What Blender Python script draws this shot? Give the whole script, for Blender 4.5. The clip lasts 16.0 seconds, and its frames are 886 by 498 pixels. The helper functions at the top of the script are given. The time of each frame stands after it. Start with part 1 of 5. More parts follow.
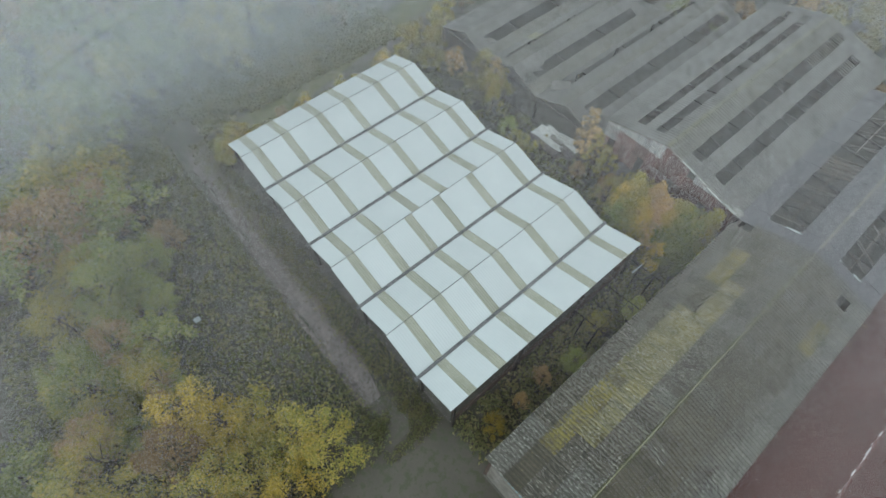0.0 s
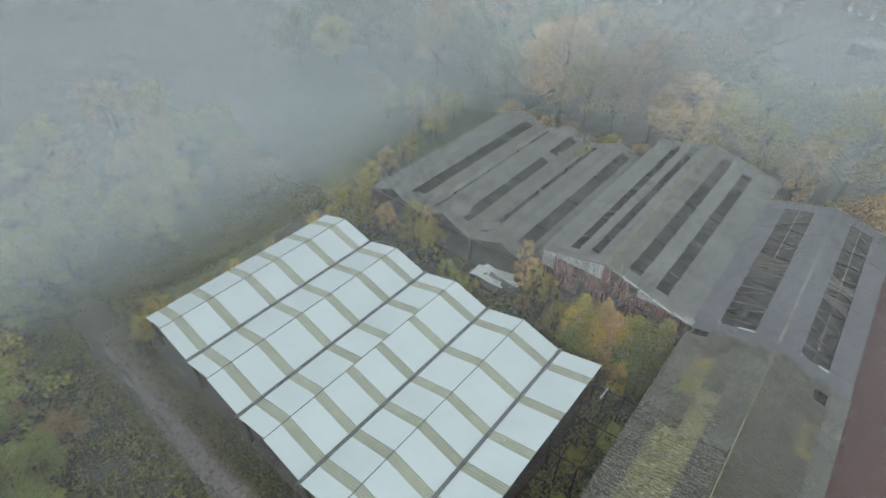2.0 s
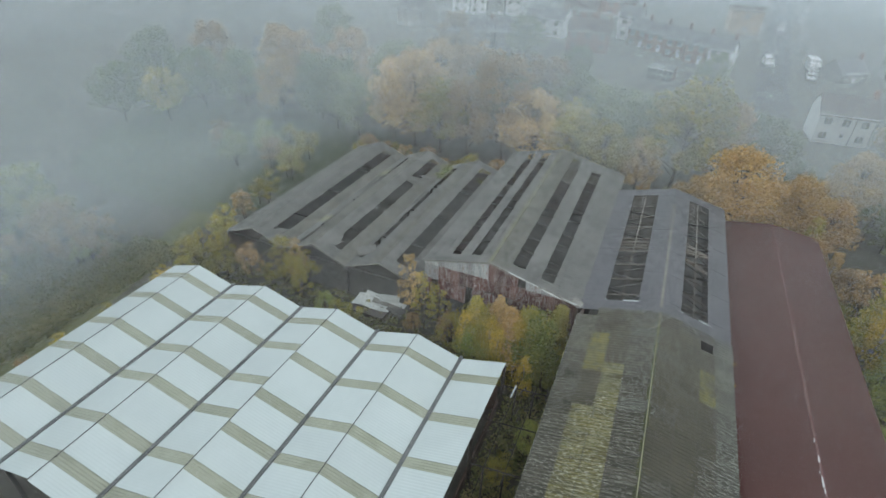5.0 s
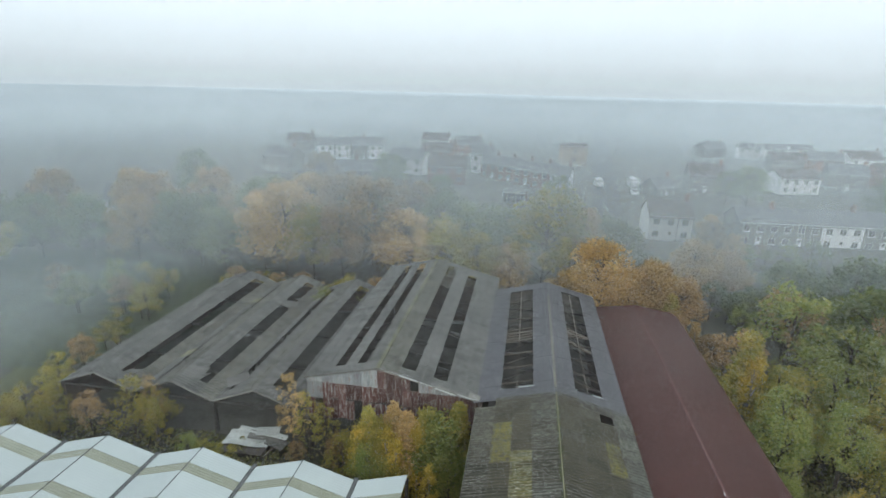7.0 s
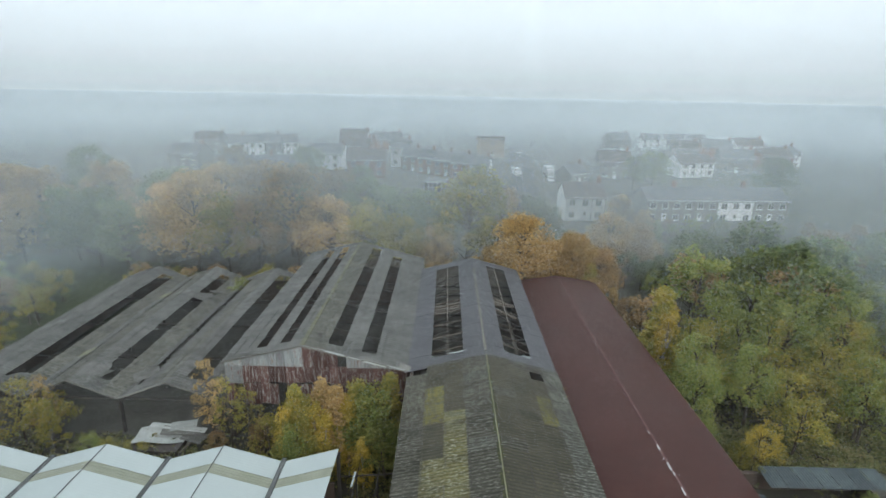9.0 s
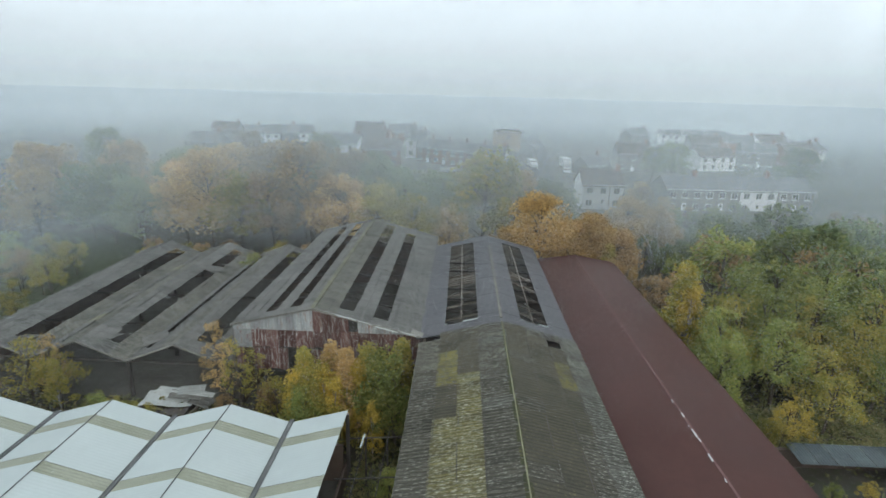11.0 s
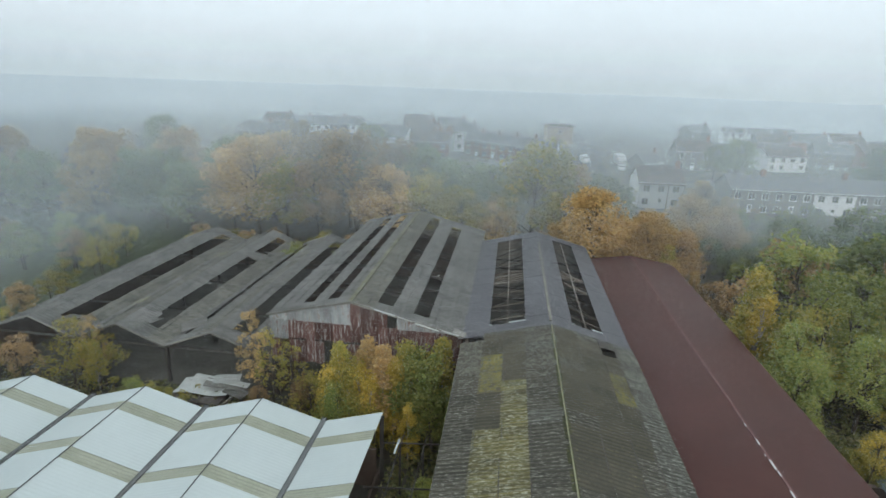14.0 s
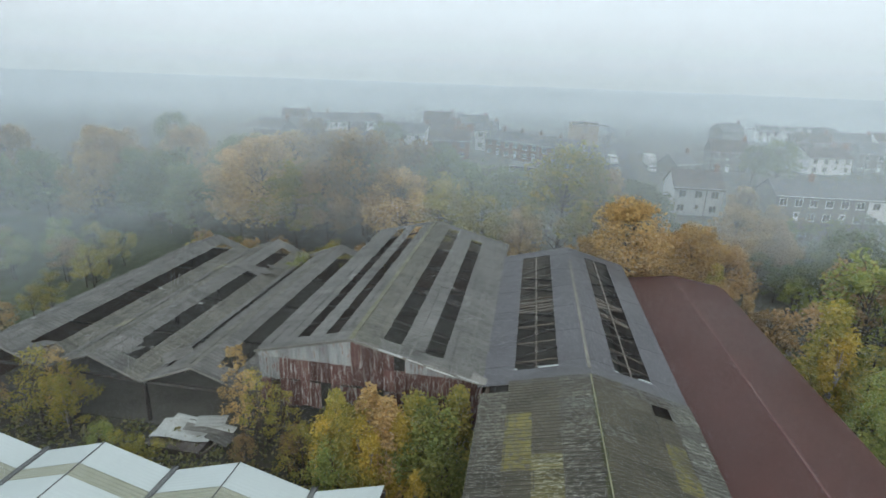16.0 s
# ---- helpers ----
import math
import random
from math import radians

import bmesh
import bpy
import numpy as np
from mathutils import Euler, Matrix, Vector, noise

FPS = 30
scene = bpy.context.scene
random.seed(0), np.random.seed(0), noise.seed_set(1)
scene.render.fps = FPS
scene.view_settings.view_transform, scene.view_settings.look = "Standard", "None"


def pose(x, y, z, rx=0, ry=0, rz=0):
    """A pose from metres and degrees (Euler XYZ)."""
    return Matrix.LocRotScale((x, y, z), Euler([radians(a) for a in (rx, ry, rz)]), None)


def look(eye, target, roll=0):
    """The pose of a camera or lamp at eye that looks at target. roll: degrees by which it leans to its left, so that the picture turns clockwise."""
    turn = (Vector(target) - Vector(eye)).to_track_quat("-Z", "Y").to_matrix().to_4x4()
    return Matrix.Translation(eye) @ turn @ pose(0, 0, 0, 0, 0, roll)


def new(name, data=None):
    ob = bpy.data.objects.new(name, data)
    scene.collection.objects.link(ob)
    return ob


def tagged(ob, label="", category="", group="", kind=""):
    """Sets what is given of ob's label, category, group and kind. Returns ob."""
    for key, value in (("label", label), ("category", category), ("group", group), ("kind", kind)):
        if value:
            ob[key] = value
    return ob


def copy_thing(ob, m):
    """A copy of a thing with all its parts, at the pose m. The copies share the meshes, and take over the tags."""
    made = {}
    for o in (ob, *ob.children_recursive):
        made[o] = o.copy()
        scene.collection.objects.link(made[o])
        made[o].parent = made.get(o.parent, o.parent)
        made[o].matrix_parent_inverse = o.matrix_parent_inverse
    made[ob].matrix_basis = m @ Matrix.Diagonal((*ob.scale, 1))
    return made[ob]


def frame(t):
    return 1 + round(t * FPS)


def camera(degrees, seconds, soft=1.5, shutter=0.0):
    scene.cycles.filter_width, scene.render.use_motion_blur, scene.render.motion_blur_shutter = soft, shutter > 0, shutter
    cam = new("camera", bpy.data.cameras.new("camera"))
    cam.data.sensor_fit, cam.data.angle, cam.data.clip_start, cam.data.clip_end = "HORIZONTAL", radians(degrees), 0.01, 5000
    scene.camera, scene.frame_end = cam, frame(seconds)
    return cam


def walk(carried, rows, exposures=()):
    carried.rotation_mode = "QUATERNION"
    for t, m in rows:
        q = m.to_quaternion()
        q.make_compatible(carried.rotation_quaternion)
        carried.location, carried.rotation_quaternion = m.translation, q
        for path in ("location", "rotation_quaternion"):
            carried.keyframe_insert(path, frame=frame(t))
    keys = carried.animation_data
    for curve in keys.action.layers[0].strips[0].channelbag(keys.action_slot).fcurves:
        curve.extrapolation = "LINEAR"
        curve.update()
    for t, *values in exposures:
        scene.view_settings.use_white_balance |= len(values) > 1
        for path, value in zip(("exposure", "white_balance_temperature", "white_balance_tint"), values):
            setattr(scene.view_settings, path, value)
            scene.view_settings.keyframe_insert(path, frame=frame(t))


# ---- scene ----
cam = camera(80.4, 16.0, soft=1.6)
PATH = [
    (0, (-1.900, 2.893, 40.533), (-2.673, 3.599, 38.829), 1.70),
    (0.5, (-1.859, 2.948, 39.616), (-2.710, 3.775, 38.006), 1.49),
    (1, (-1.718, 3.002, 38.704), (-2.676, 3.998, 37.258), 1.11),
    (1.5, (-1.534, 2.991, 37.774), (-2.540, 4.113, 36.459), 0.94),
    (2, (-1.474, 2.945, 36.988), (-2.453, 4.134, 35.713), 0.90),
    (2.5, (-1.438, 2.968, 36.235), (-2.373, 4.202, 34.969), 0.74),
    (3, (-1.451, 3.017, 35.454), (-2.337, 4.291, 34.191), 0.65),
    (5.3, (-2.110, 2.760, 31.589), (-2.712, 4.395, 30.608), 1.92),
    (5.5, (-2.030, 2.740, 31.146), (-2.612, 4.437, 30.264), 1.77),
    (6, (-1.961, 2.760, 30.360), (-2.470, 4.570, 29.677), 1.65),
    (6.5, (-1.875, 2.723, 29.603), (-2.280, 4.585, 28.994), 1.59),
    (7, (-1.897, 2.784, 28.769), (-2.188, 4.673, 28.181), 1.46),
    (7.5, (-1.901, 2.822, 27.954), (-2.084, 4.728, 27.375), 1.27),
    (8, (-1.842, 2.795, 27.287), (-1.929, 4.709, 26.713), 1.20),
    (8.5, (-1.788, 2.755, 26.726), (-1.792, 4.670, 26.151), 1.09),
    (11, (-1.846, 3.188, 23.183), (-1.903, 5.102, 22.607), 1.53),
    (11.5, (-1.859, 3.274, 22.730), (-1.945, 5.185, 22.147), 1.70),
    (12, (-1.840, 3.342, 22.425), (-1.957, 5.251, 21.841), 1.90),
    (12.5, (-1.840, 3.332, 22.264), (-1.987, 5.239, 21.678), 1.96),
    (13, (-1.843, 3.674, 22.234), (-2.020, 5.577, 21.644), 2.05),
    (13.5, (-1.979, 4.495, 22.301), (-2.182, 6.394, 21.707), 2.13),
    (14, (-2.067, 5.512, 22.393), (-2.293, 7.406, 21.795), 2.08),
    (14.5, (-2.202, 6.732, 22.495), (-2.448, 8.623, 21.891), 2.13),
    (15, (-2.322, 8.156, 22.528), (-2.591, 10.043, 21.922), 2.13),
    (15.5, (-2.494, 9.747, 22.533), (-2.781, 11.630, 21.924), 2.01),
    (16, (-2.774, 11.382, 22.548), (-3.071, 13.261, 21.933), 2.10),
]
walk(cam, [(t, look(eye, target, roll)) for t, eye, target, roll in PATH],
     exposures=[(0.0, 0.17), (1.5, 0.17), (3.0, 0.1), (5.5, 0.13), (7.0, 0.05), (16.0, 0.05)])

# ---- light ----
world = bpy.data.worlds.new("overcast_sky")
world.use_nodes = True
scene.world = world
wn, wl = world.node_tree.nodes, world.node_tree.links
wn.clear()
w_out = wn.new("ShaderNodeOutputWorld")
w_bg = wn.new("ShaderNodeBackground")
w_sky = wn.new("ShaderNodeTexSky")
w_sky.sky_type, w_sky.sun_disc = "NISHITA", False
w_sky.sun_elevation, w_sky.sun_rotation = radians(28), radians(167)
w_sky.air_density, w_sky.dust_density = 1.0, 6.0
w_tc = wn.new("ShaderNodeTexCoord")
w_sep = wn.new("ShaderNodeSeparateXYZ")
w_ramp = wn.new("ShaderNodeValToRGB")
w_mix = wn.new("ShaderNodeMixRGB")
w_mul = wn.new("ShaderNodeMixRGB")
w_mul.blend_type = "MULTIPLY"
w_mul.inputs[0].default_value, w_mul.inputs[2].default_value = 1.0, (0.064, 0.064, 0.064, 1)
w_mix.inputs[0].default_value = 0.94
w_ramp.color_ramp.interpolation = "B_SPLINE"
e = w_ramp.color_ramp.elements
e[0].position, e[0].color = 0.0, (0.44, 0.50, 0.53, 1)
e[1].position, e[1].color = 0.30, (0.71, 0.82, 0.90, 1)
for at, c in ((0.04, (0.58, 0.665, 0.715, 1)), (0.13, (0.75, 0.86, 0.935, 1))):
    k = e.new(at)
    k.color = c
wl.new(w_tc.outputs["Generated"], w_sep.inputs[0])
wl.new(w_sep.outputs[2], w_ramp.inputs[0])
wl.new(w_sky.outputs[0], w_mul.inputs[1])
wl.new(w_mul.outputs[0], w_mix.inputs[1])
wl.new(w_ramp.outputs[0], w_mix.inputs[2])
wl.new(w_mix.outputs[0], w_bg.inputs[0])
w_bg.inputs[1].default_value = 1.4
wl.new(w_bg.outputs[0], w_out.inputs[0])

sun_data = bpy.data.lights.new("sun", "SUN")
sun_data.energy, sun_data.angle, sun_data.color = 1.2, radians(40), (1.0, 0.97, 0.93)
sun = new("sun", sun_data)
sun.matrix_world = look((0, 0, 80), (-6, 26, 66))

# ---- materials ----
rnd = random.Random(7)


def mat(name, c1, c2, c3=None, scale=0.6, fine=9.0, rough=0.85, bump=0.25, metal=0.0, vary=0.18, spots=0.62, stretch=(1, 1, 1), spec=0.3, shade_pitch=0.0, rib_shade=0.5, grain=0.22):
    """Two-scale weathered surface in world-sized noise."""
    m = bpy.data.materials.new(name)
    m.use_nodes = True
    n, l = m.node_tree.nodes, m.node_tree.links
    b = n["Principled BSDF"]
    geo = n.new("ShaderNodeNewGeometry")
    mp = n.new("ShaderNodeMapping")
    mp.inputs["Scale"].default_value = stretch
    l.new(geo.outputs["Position"], mp.inputs[0])
    big, small = n.new("ShaderNodeTexNoise"), n.new("ShaderNodeTexNoise")
    for t, sc, det in ((big, scale, 4), (small, fine, 5)):
        t.inputs["Scale"].default_value, t.inputs["Detail"].default_value = sc, det
        t.inputs["Roughness"].default_value = 0.65
        l.new(mp.outputs[0], t.inputs[0])
    r1 = n.new("ShaderNodeValToRGB")
    r1.color_ramp.elements[0].position, r1.color_ramp.elements[0].color = 0.34, (*c1, 1)
    r1.color_ramp.elements[1].position, r1.color_ramp.elements[1].color = 0.66, (*c2, 1)
    l.new(big.outputs[0], r1.inputs[0])
    col = r1.outputs[0]
    if c3:
        r2 = n.new("ShaderNodeValToRGB")
        r2.color_ramp.elements[0].position, r2.color_ramp.elements[0].color = spots - 0.06, (0, 0, 0, 1)
        r2.color_ramp.elements[1].position, r2.color_ramp.elements[1].color = spots + 0.05, (1, 1, 1, 1)
        l.new(small.outputs[0], r2.inputs[0])
        mx = n.new("ShaderNodeMixRGB")
        l.new(r2.outputs[0], mx.inputs[0])
        l.new(col, mx.inputs[1])
        mx.inputs[2].default_value = (*c3, 1)
        col = mx.outputs[0]
    if shade_pitch:
        # dark stripes painted into the colour as the shading of ribbed sheets
        sp = n.new("ShaderNodeSeparateXYZ")
        l.new(geo.outputs["Position"], sp.inputs[0])
        k1, k2, k3 = n.new("ShaderNodeMath"), n.new("ShaderNodeMath"), n.new("ShaderNodeMapRange")
        k1.operation, k2.operation = "MULTIPLY", "SINE"
        k1.inputs[1].default_value = 2 * math.pi / shade_pitch
        l.new(sp.outputs[1], k1.inputs[0])
        l.new(k1.outputs[0], k2.inputs[0])
        k3.inputs[1].default_value, k3.inputs[2].default_value = -0.2, 0.9
        k3.inputs[3].default_value, k3.inputs[4].default_value = 0.0, rib_shade
        l.new(k2.outputs[0], k3.inputs[0])
        k4 = n.new("ShaderNodeMath")
        k4.operation = "MULTIPLY"
        l.new(k3.outputs[0], k4.inputs[0])
        l.new(big.outputs[0], k4.inputs[1])
        k5 = n.new("ShaderNodeMath")
        k5.operation = "MULTIPLY"
        l.new(k4.outputs[0], k5.inputs[0])
        k5.inputs[1].default_value = 1.8
        md = n.new("ShaderNodeMixRGB")
        l.new(k5.outputs[0], md.inputs[0])
        l.new(col, md.inputs[1])
        md.inputs[2].default_value = (c1[0] * 0.35, c1[1] * 0.36, c1[2] * 0.3, 1)
        col = md.outputs[0]
    info = n.new("ShaderNodeObjectInfo")
    add = n.new("ShaderNodeMath")
    add.operation = "ADD"
    mr, mr2 = n.new("ShaderNodeMapRange"), n.new("ShaderNodeMapRange")
    mr.inputs[3].default_value, mr.inputs[4].default_value = 1 - vary, 1 + vary
    mr2.inputs[3].default_value, mr2.inputs[4].default_value = -grain, grain
    l.new(info.outputs["Random"], mr.inputs[0])
    l.new(small.outputs[0], mr2.inputs[0])
    l.new(mr.outputs[0], add.inputs[0])
    l.new(mr2.outputs[0], add.inputs[1])
    hs = n.new("ShaderNodeHueSaturation")
    l.new(add.outputs[0], hs.inputs["Value"])
    l.new(col, hs.inputs["Color"])
    l.new(hs.outputs[0], b.inputs["Base Color"])
    b.inputs["Roughness"].default_value, b.inputs["Metallic"].default_value = rough, metal
    b.inputs["Specular IOR Level"].default_value = spec
    bp = n.new("ShaderNodeBump")
    bp.inputs["Strength"].default_value, bp.inputs["Distance"].default_value = bump, 0.03
    l.new(small.outputs[0], bp.inputs["Height"])
    l.new(bp.outputs[0], b.inputs["Normal"])
    return m


def leaf_mat(name, cols):
    m = bpy.data.materials.new(name)
    m.use_nodes = True
    n, l = m.node_tree.nodes, m.node_tree.links
    n.remove(n["Principled BSDF"])
    geo, ramp = n.new("ShaderNodeNewGeometry"), n.new("ShaderNodeValToRGB")
    ramp.color_ramp.interpolation = "LINEAR"
    el = ramp.color_ramp.elements
    for i, c in enumerate(cols):
        k = el[i] if i < 2 else el.new(0.5)
        k.position, k.color = i / (len(cols) - 1), (*c, 1)
    info = n.new("ShaderNodeObjectInfo")
    big = n.new("ShaderNodeTexNoise")
    big.inputs["Scale"].default_value = 0.55
    l.new(geo.outputs["Position"], big.inputs[0])
    mr = n.new("ShaderNodeMapRange")
    mr.inputs[1].default_value, mr.inputs[2].default_value = 0.3, 0.7
    mr.inputs[3].default_value, mr.inputs[4].default_value = -0.35, 0.35
    l.new(big.outputs[0], mr.inputs[0])
    ad = n.new("ShaderNodeMath")
    l.new(geo.outputs["Random Per Island"], ad.inputs[0])
    l.new(mr.outputs[0], ad.inputs[1])
    l.new(ad.outputs[0], ramp.inputs[0])
    v = n.new("ShaderNodeMapRange")
    v.inputs[3].default_value, v.inputs[4].default_value = 0.75, 1.25
    l.new(info.outputs["Random"], v.inputs[0])
    hs = n.new("ShaderNodeHueSaturation")
    l.new(v.outputs[0], hs.inputs["Value"])
    l.new(ramp.outputs[0], hs.inputs["Color"])
    d, tr, mix = n.new("ShaderNodeBsdfDiffuse"), n.new("ShaderNodeBsdfTranslucent"), n.new("ShaderNodeMixShader")
    l.new(hs.outputs[0], d.inputs[0])
    l.new(hs.outputs[0], tr.inputs[0])
    mix.inputs[0].default_value = 0.5
    l.new(d.outputs[0], mix.inputs[1])
    l.new(tr.outputs[0], mix.inputs[2])
    l.new(mix.outputs[0], n["Material Output"].inputs[0])
    return m


def glass_mat(name, tint, rough=0.15):
    m = bpy.data.materials.new(name)
    m.use_nodes = True
    b = m.node_tree.nodes["Principled BSDF"]
    b.inputs["Base Color"].default_value = (*tint, 1)
    b.inputs["Roughness"].default_value = rough
    b.inputs["Specular IOR Level"].default_value = 0.6
    return m


def veil_mat(name, density, lift, top, foot_height):
    """See-through sheet standing in for haze: lets most light through and scatters the rest, thinning out with height.
    """
    m = bpy.data.materials.new(name)
    m.use_nodes = True
    n, l = m.node_tree.nodes, m.node_tree.links
    n.remove(n["Principled BSDF"])
    geo, sep = n.new("ShaderNodeNewGeometry"), n.new("ShaderNodeSeparateXYZ")
    l.new(geo.outputs["Position"], sep.inputs[0])
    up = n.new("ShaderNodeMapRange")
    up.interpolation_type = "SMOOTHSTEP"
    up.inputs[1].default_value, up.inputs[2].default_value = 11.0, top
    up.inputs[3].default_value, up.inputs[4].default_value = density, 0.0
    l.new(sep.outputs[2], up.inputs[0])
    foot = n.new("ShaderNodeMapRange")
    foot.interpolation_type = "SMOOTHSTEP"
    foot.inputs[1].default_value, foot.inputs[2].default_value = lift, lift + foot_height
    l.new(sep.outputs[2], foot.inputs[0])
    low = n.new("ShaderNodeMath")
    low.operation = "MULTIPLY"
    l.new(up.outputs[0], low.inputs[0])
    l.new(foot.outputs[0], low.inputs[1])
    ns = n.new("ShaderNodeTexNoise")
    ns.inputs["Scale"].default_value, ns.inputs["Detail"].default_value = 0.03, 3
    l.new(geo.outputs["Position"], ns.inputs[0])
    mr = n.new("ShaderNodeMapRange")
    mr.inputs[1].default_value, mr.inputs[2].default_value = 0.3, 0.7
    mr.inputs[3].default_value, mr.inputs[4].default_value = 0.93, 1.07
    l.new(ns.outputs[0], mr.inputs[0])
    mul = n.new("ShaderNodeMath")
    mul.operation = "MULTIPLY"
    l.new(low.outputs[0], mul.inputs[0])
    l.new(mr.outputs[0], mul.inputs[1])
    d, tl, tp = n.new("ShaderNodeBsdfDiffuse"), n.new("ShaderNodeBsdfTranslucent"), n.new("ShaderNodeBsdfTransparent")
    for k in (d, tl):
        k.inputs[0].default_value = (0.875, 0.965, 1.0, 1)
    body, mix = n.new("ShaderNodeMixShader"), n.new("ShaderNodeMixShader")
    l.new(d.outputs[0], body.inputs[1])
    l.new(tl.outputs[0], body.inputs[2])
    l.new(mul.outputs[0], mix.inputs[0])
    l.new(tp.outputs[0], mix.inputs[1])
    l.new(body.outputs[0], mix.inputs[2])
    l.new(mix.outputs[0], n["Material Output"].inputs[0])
    return m


M_WHITE = mat("white_roof_sheet", (0.475, 0.525, 0.512), (0.51, 0.56, 0.545), (0.455, 0.495, 0.475), scale=0.25, fine=3, rough=0.5, bump=0.0, vary=0.025, spots=0.75, grain=0.035)
M_LIGHT = mat("rooflight_sheet", (0.275, 0.285, 0.215), (0.335, 0.34, 0.265), (0.235, 0.24, 0.175), scale=0.8, fine=8, rough=0.45, bump=0.05, vary=0.06)
M_GUTTER = mat("gutter_steel", (0.11, 0.115, 0.115), (0.16, 0.165, 0.16), (0.08, 0.08, 0.075), rough=0.7, metal=0.2)
M_FIBRE = mat("fibre_cement", (0.118, 0.116, 0.106), (0.205, 0.20, 0.186), (0.072, 0.072, 0.06), scale=0.9, fine=6.5, bump=1.0, vary=0.14, spots=0.56, stretch=(0.7, 1.7, 1.0), grain=0.75)
M_FIBRE_OLD = mat("lichened_fibre_cement", (0.062, 0.058, 0.046), (0.104, 0.097, 0.075), (0.29, 0.285, 0.24), scale=0.7, fine=7, bump=0.8, vary=0.16, spots=0.60, stretch=(0.5, 2.6, 1.0), shade_pitch=0.263, rib_shade=0.55, grain=0.55)
M_LICHEN = mat("pale_lichened_sheet", (0.072, 0.07, 0.057), (0.118, 0.115, 0.095), (0.29, 0.29, 0.255), scale=0.8, fine=7, bump=0.8, vary=0.14, spots=0.585, stretch=(0.5, 2.6, 1.0), shade_pitch=0.263, rib_shade=0.5, grain=0.5)
M_RIDGEMOSS = mat("green_ridge_moss", (0.042, 0.046, 0.022), (0.068, 0.07, 0.033), (0.11, 0.105, 0.045), scale=1.6, fine=9, bump=0.9, vary=0.15, spots=0.6)
M_FIBRE_GREY = mat("mossy_grey_sheet", (0.085, 0.083, 0.068), (0.155, 0.148, 0.125), (0.20, 0.20, 0.165), scale=0.9, fine=6.5, bump=0.8, vary=0.14, spots=0.6, stretch=(0.7, 1.6, 1.0), grain=0.65)
M_FIBRE_MOSS = mat("mossy_ridge_sheet", (0.12, 0.12, 0.07), (0.19, 0.185, 0.12), (0.22, 0.22, 0.18), scale=1.4, fine=8, bump=0.6, spots=0.6)
M_BLUESHEET = mat("blue_grey_sheet", (0.075, 0.092, 0.095), (0.115, 0.135, 0.14), (0.06, 0.075, 0.06), scale=0.7, fine=5, bump=0.3)
M_MOSSY = mat("mossy_fibre_cement", (0.088, 0.084, 0.05), (0.20, 0.175, 0.065), (0.36, 0.35, 0.27), scale=0.9, fine=7, bump=0.8, vary=0.13, spots=0.575, stretch=(0.5, 2.4, 1.0), shade_pitch=0.263, rib_shade=0.4, grain=0.5)
M_YELLOW = mat("yellow_moss_sheet", (0.10, 0.094, 0.056), (0.24, 0.205, 0.06), (0.095, 0.09, 0.068), scale=0.6, fine=4.5, bump=0.6, vary=0.1, spots=0.545, stretch=(0.8, 1.0, 1.0), shade_pitch=0.263, rib_shade=0.3, grain=0.3)
M_SMOOTH = mat("grey_rooflight_sheet", (0.066, 0.061, 0.046), (0.096, 0.088, 0.064), (0.15, 0.138, 0.07), scale=0.8, fine=7, bump=0.3, vary=0.13, spots=0.65, shade_pitch=0.263, rib_shade=0.35, grain=0.3)
M_SLATE = mat("dark_coated_sheet", (0.088, 0.086, 0.091), (0.112, 0.109, 0.114), (0.135, 0.132, 0.134), scale=0.3, fine=4, rough=0.6, bump=0.08, vary=0.05, spots=0.72, grain=0.12)
M_RED = mat("red_coated_roof", (0.071, 0.027, 0.0215), (0.084, 0.033, 0.0265), (0.063, 0.026, 0.0215), scale=0.25, fine=3, rough=0.6, bump=0.04, vary=0.02, spots=0.7, grain=0.12)
M_SEAM = mat("faded_seam", (0.15, 0.08, 0.075), (0.20, 0.12, 0.112), (0.105, 0.045, 0.042), scale=1.0, fine=6)
M_PALE = mat("pale_lichen_ridge", (0.19, 0.19, 0.115), (0.29, 0.28, 0.18), (0.12, 0.12, 0.07), scale=1.5, fine=9)
M_RUST = mat("rusted_steel", (0.13, 0.055, 0.035), (0.22, 0.09, 0.055), (0.30, 0.22, 0.19), scale=1.4, fine=7, rough=0.9, bump=0.4, spots=0.64)
M_RUSTSHEET = mat("rust_red_cladding", (0.105, 0.055, 0.048), (0.165, 0.098, 0.086), (0.33, 0.315, 0.30), scale=0.9, fine=3.0, rough=0.85, bump=0.3, vary=0.3, spots=0.585, stretch=(2.5, 2.5, 0.45), grain=0.35)
M_GALV = mat("galvanised_cladding", (0.25, 0.265, 0.27), (0.37, 0.385, 0.38), (0.20, 0.10, 0.075), scale=1.2, fine=3.0, rough=0.7, vary=0.22, spots=0.60, stretch=(2.5, 2.5, 0.5), grain=0.35)
M_TIMBER = mat("weathered_timber", (0.13, 0.112, 0.09), (0.19, 0.165, 0.135), (0.09, 0.075, 0.06), scale=1.5, fine=8, bump=0.4)
M_DARKSTEEL = mat("dark_steel", (0.055, 0.053, 0.05), (0.09, 0.086, 0.08), (0.12, 0.08, 0.06), rough=0.8)
M_BRICK = mat("sooty_brick", (0.11, 0.085, 0.07), (0.15, 0.115, 0.095), (0.085, 0.075, 0.065), scale=1.0, fine=8, bump=0.4)
M_CONC = mat("stained_concrete", (0.15, 0.13, 0.12), (0.225, 0.195, 0.18), (0.095, 0.088, 0.072), scale=1.1, fine=4, bump=0.5, vary=0.12, spots=0.55, grain=0.4)
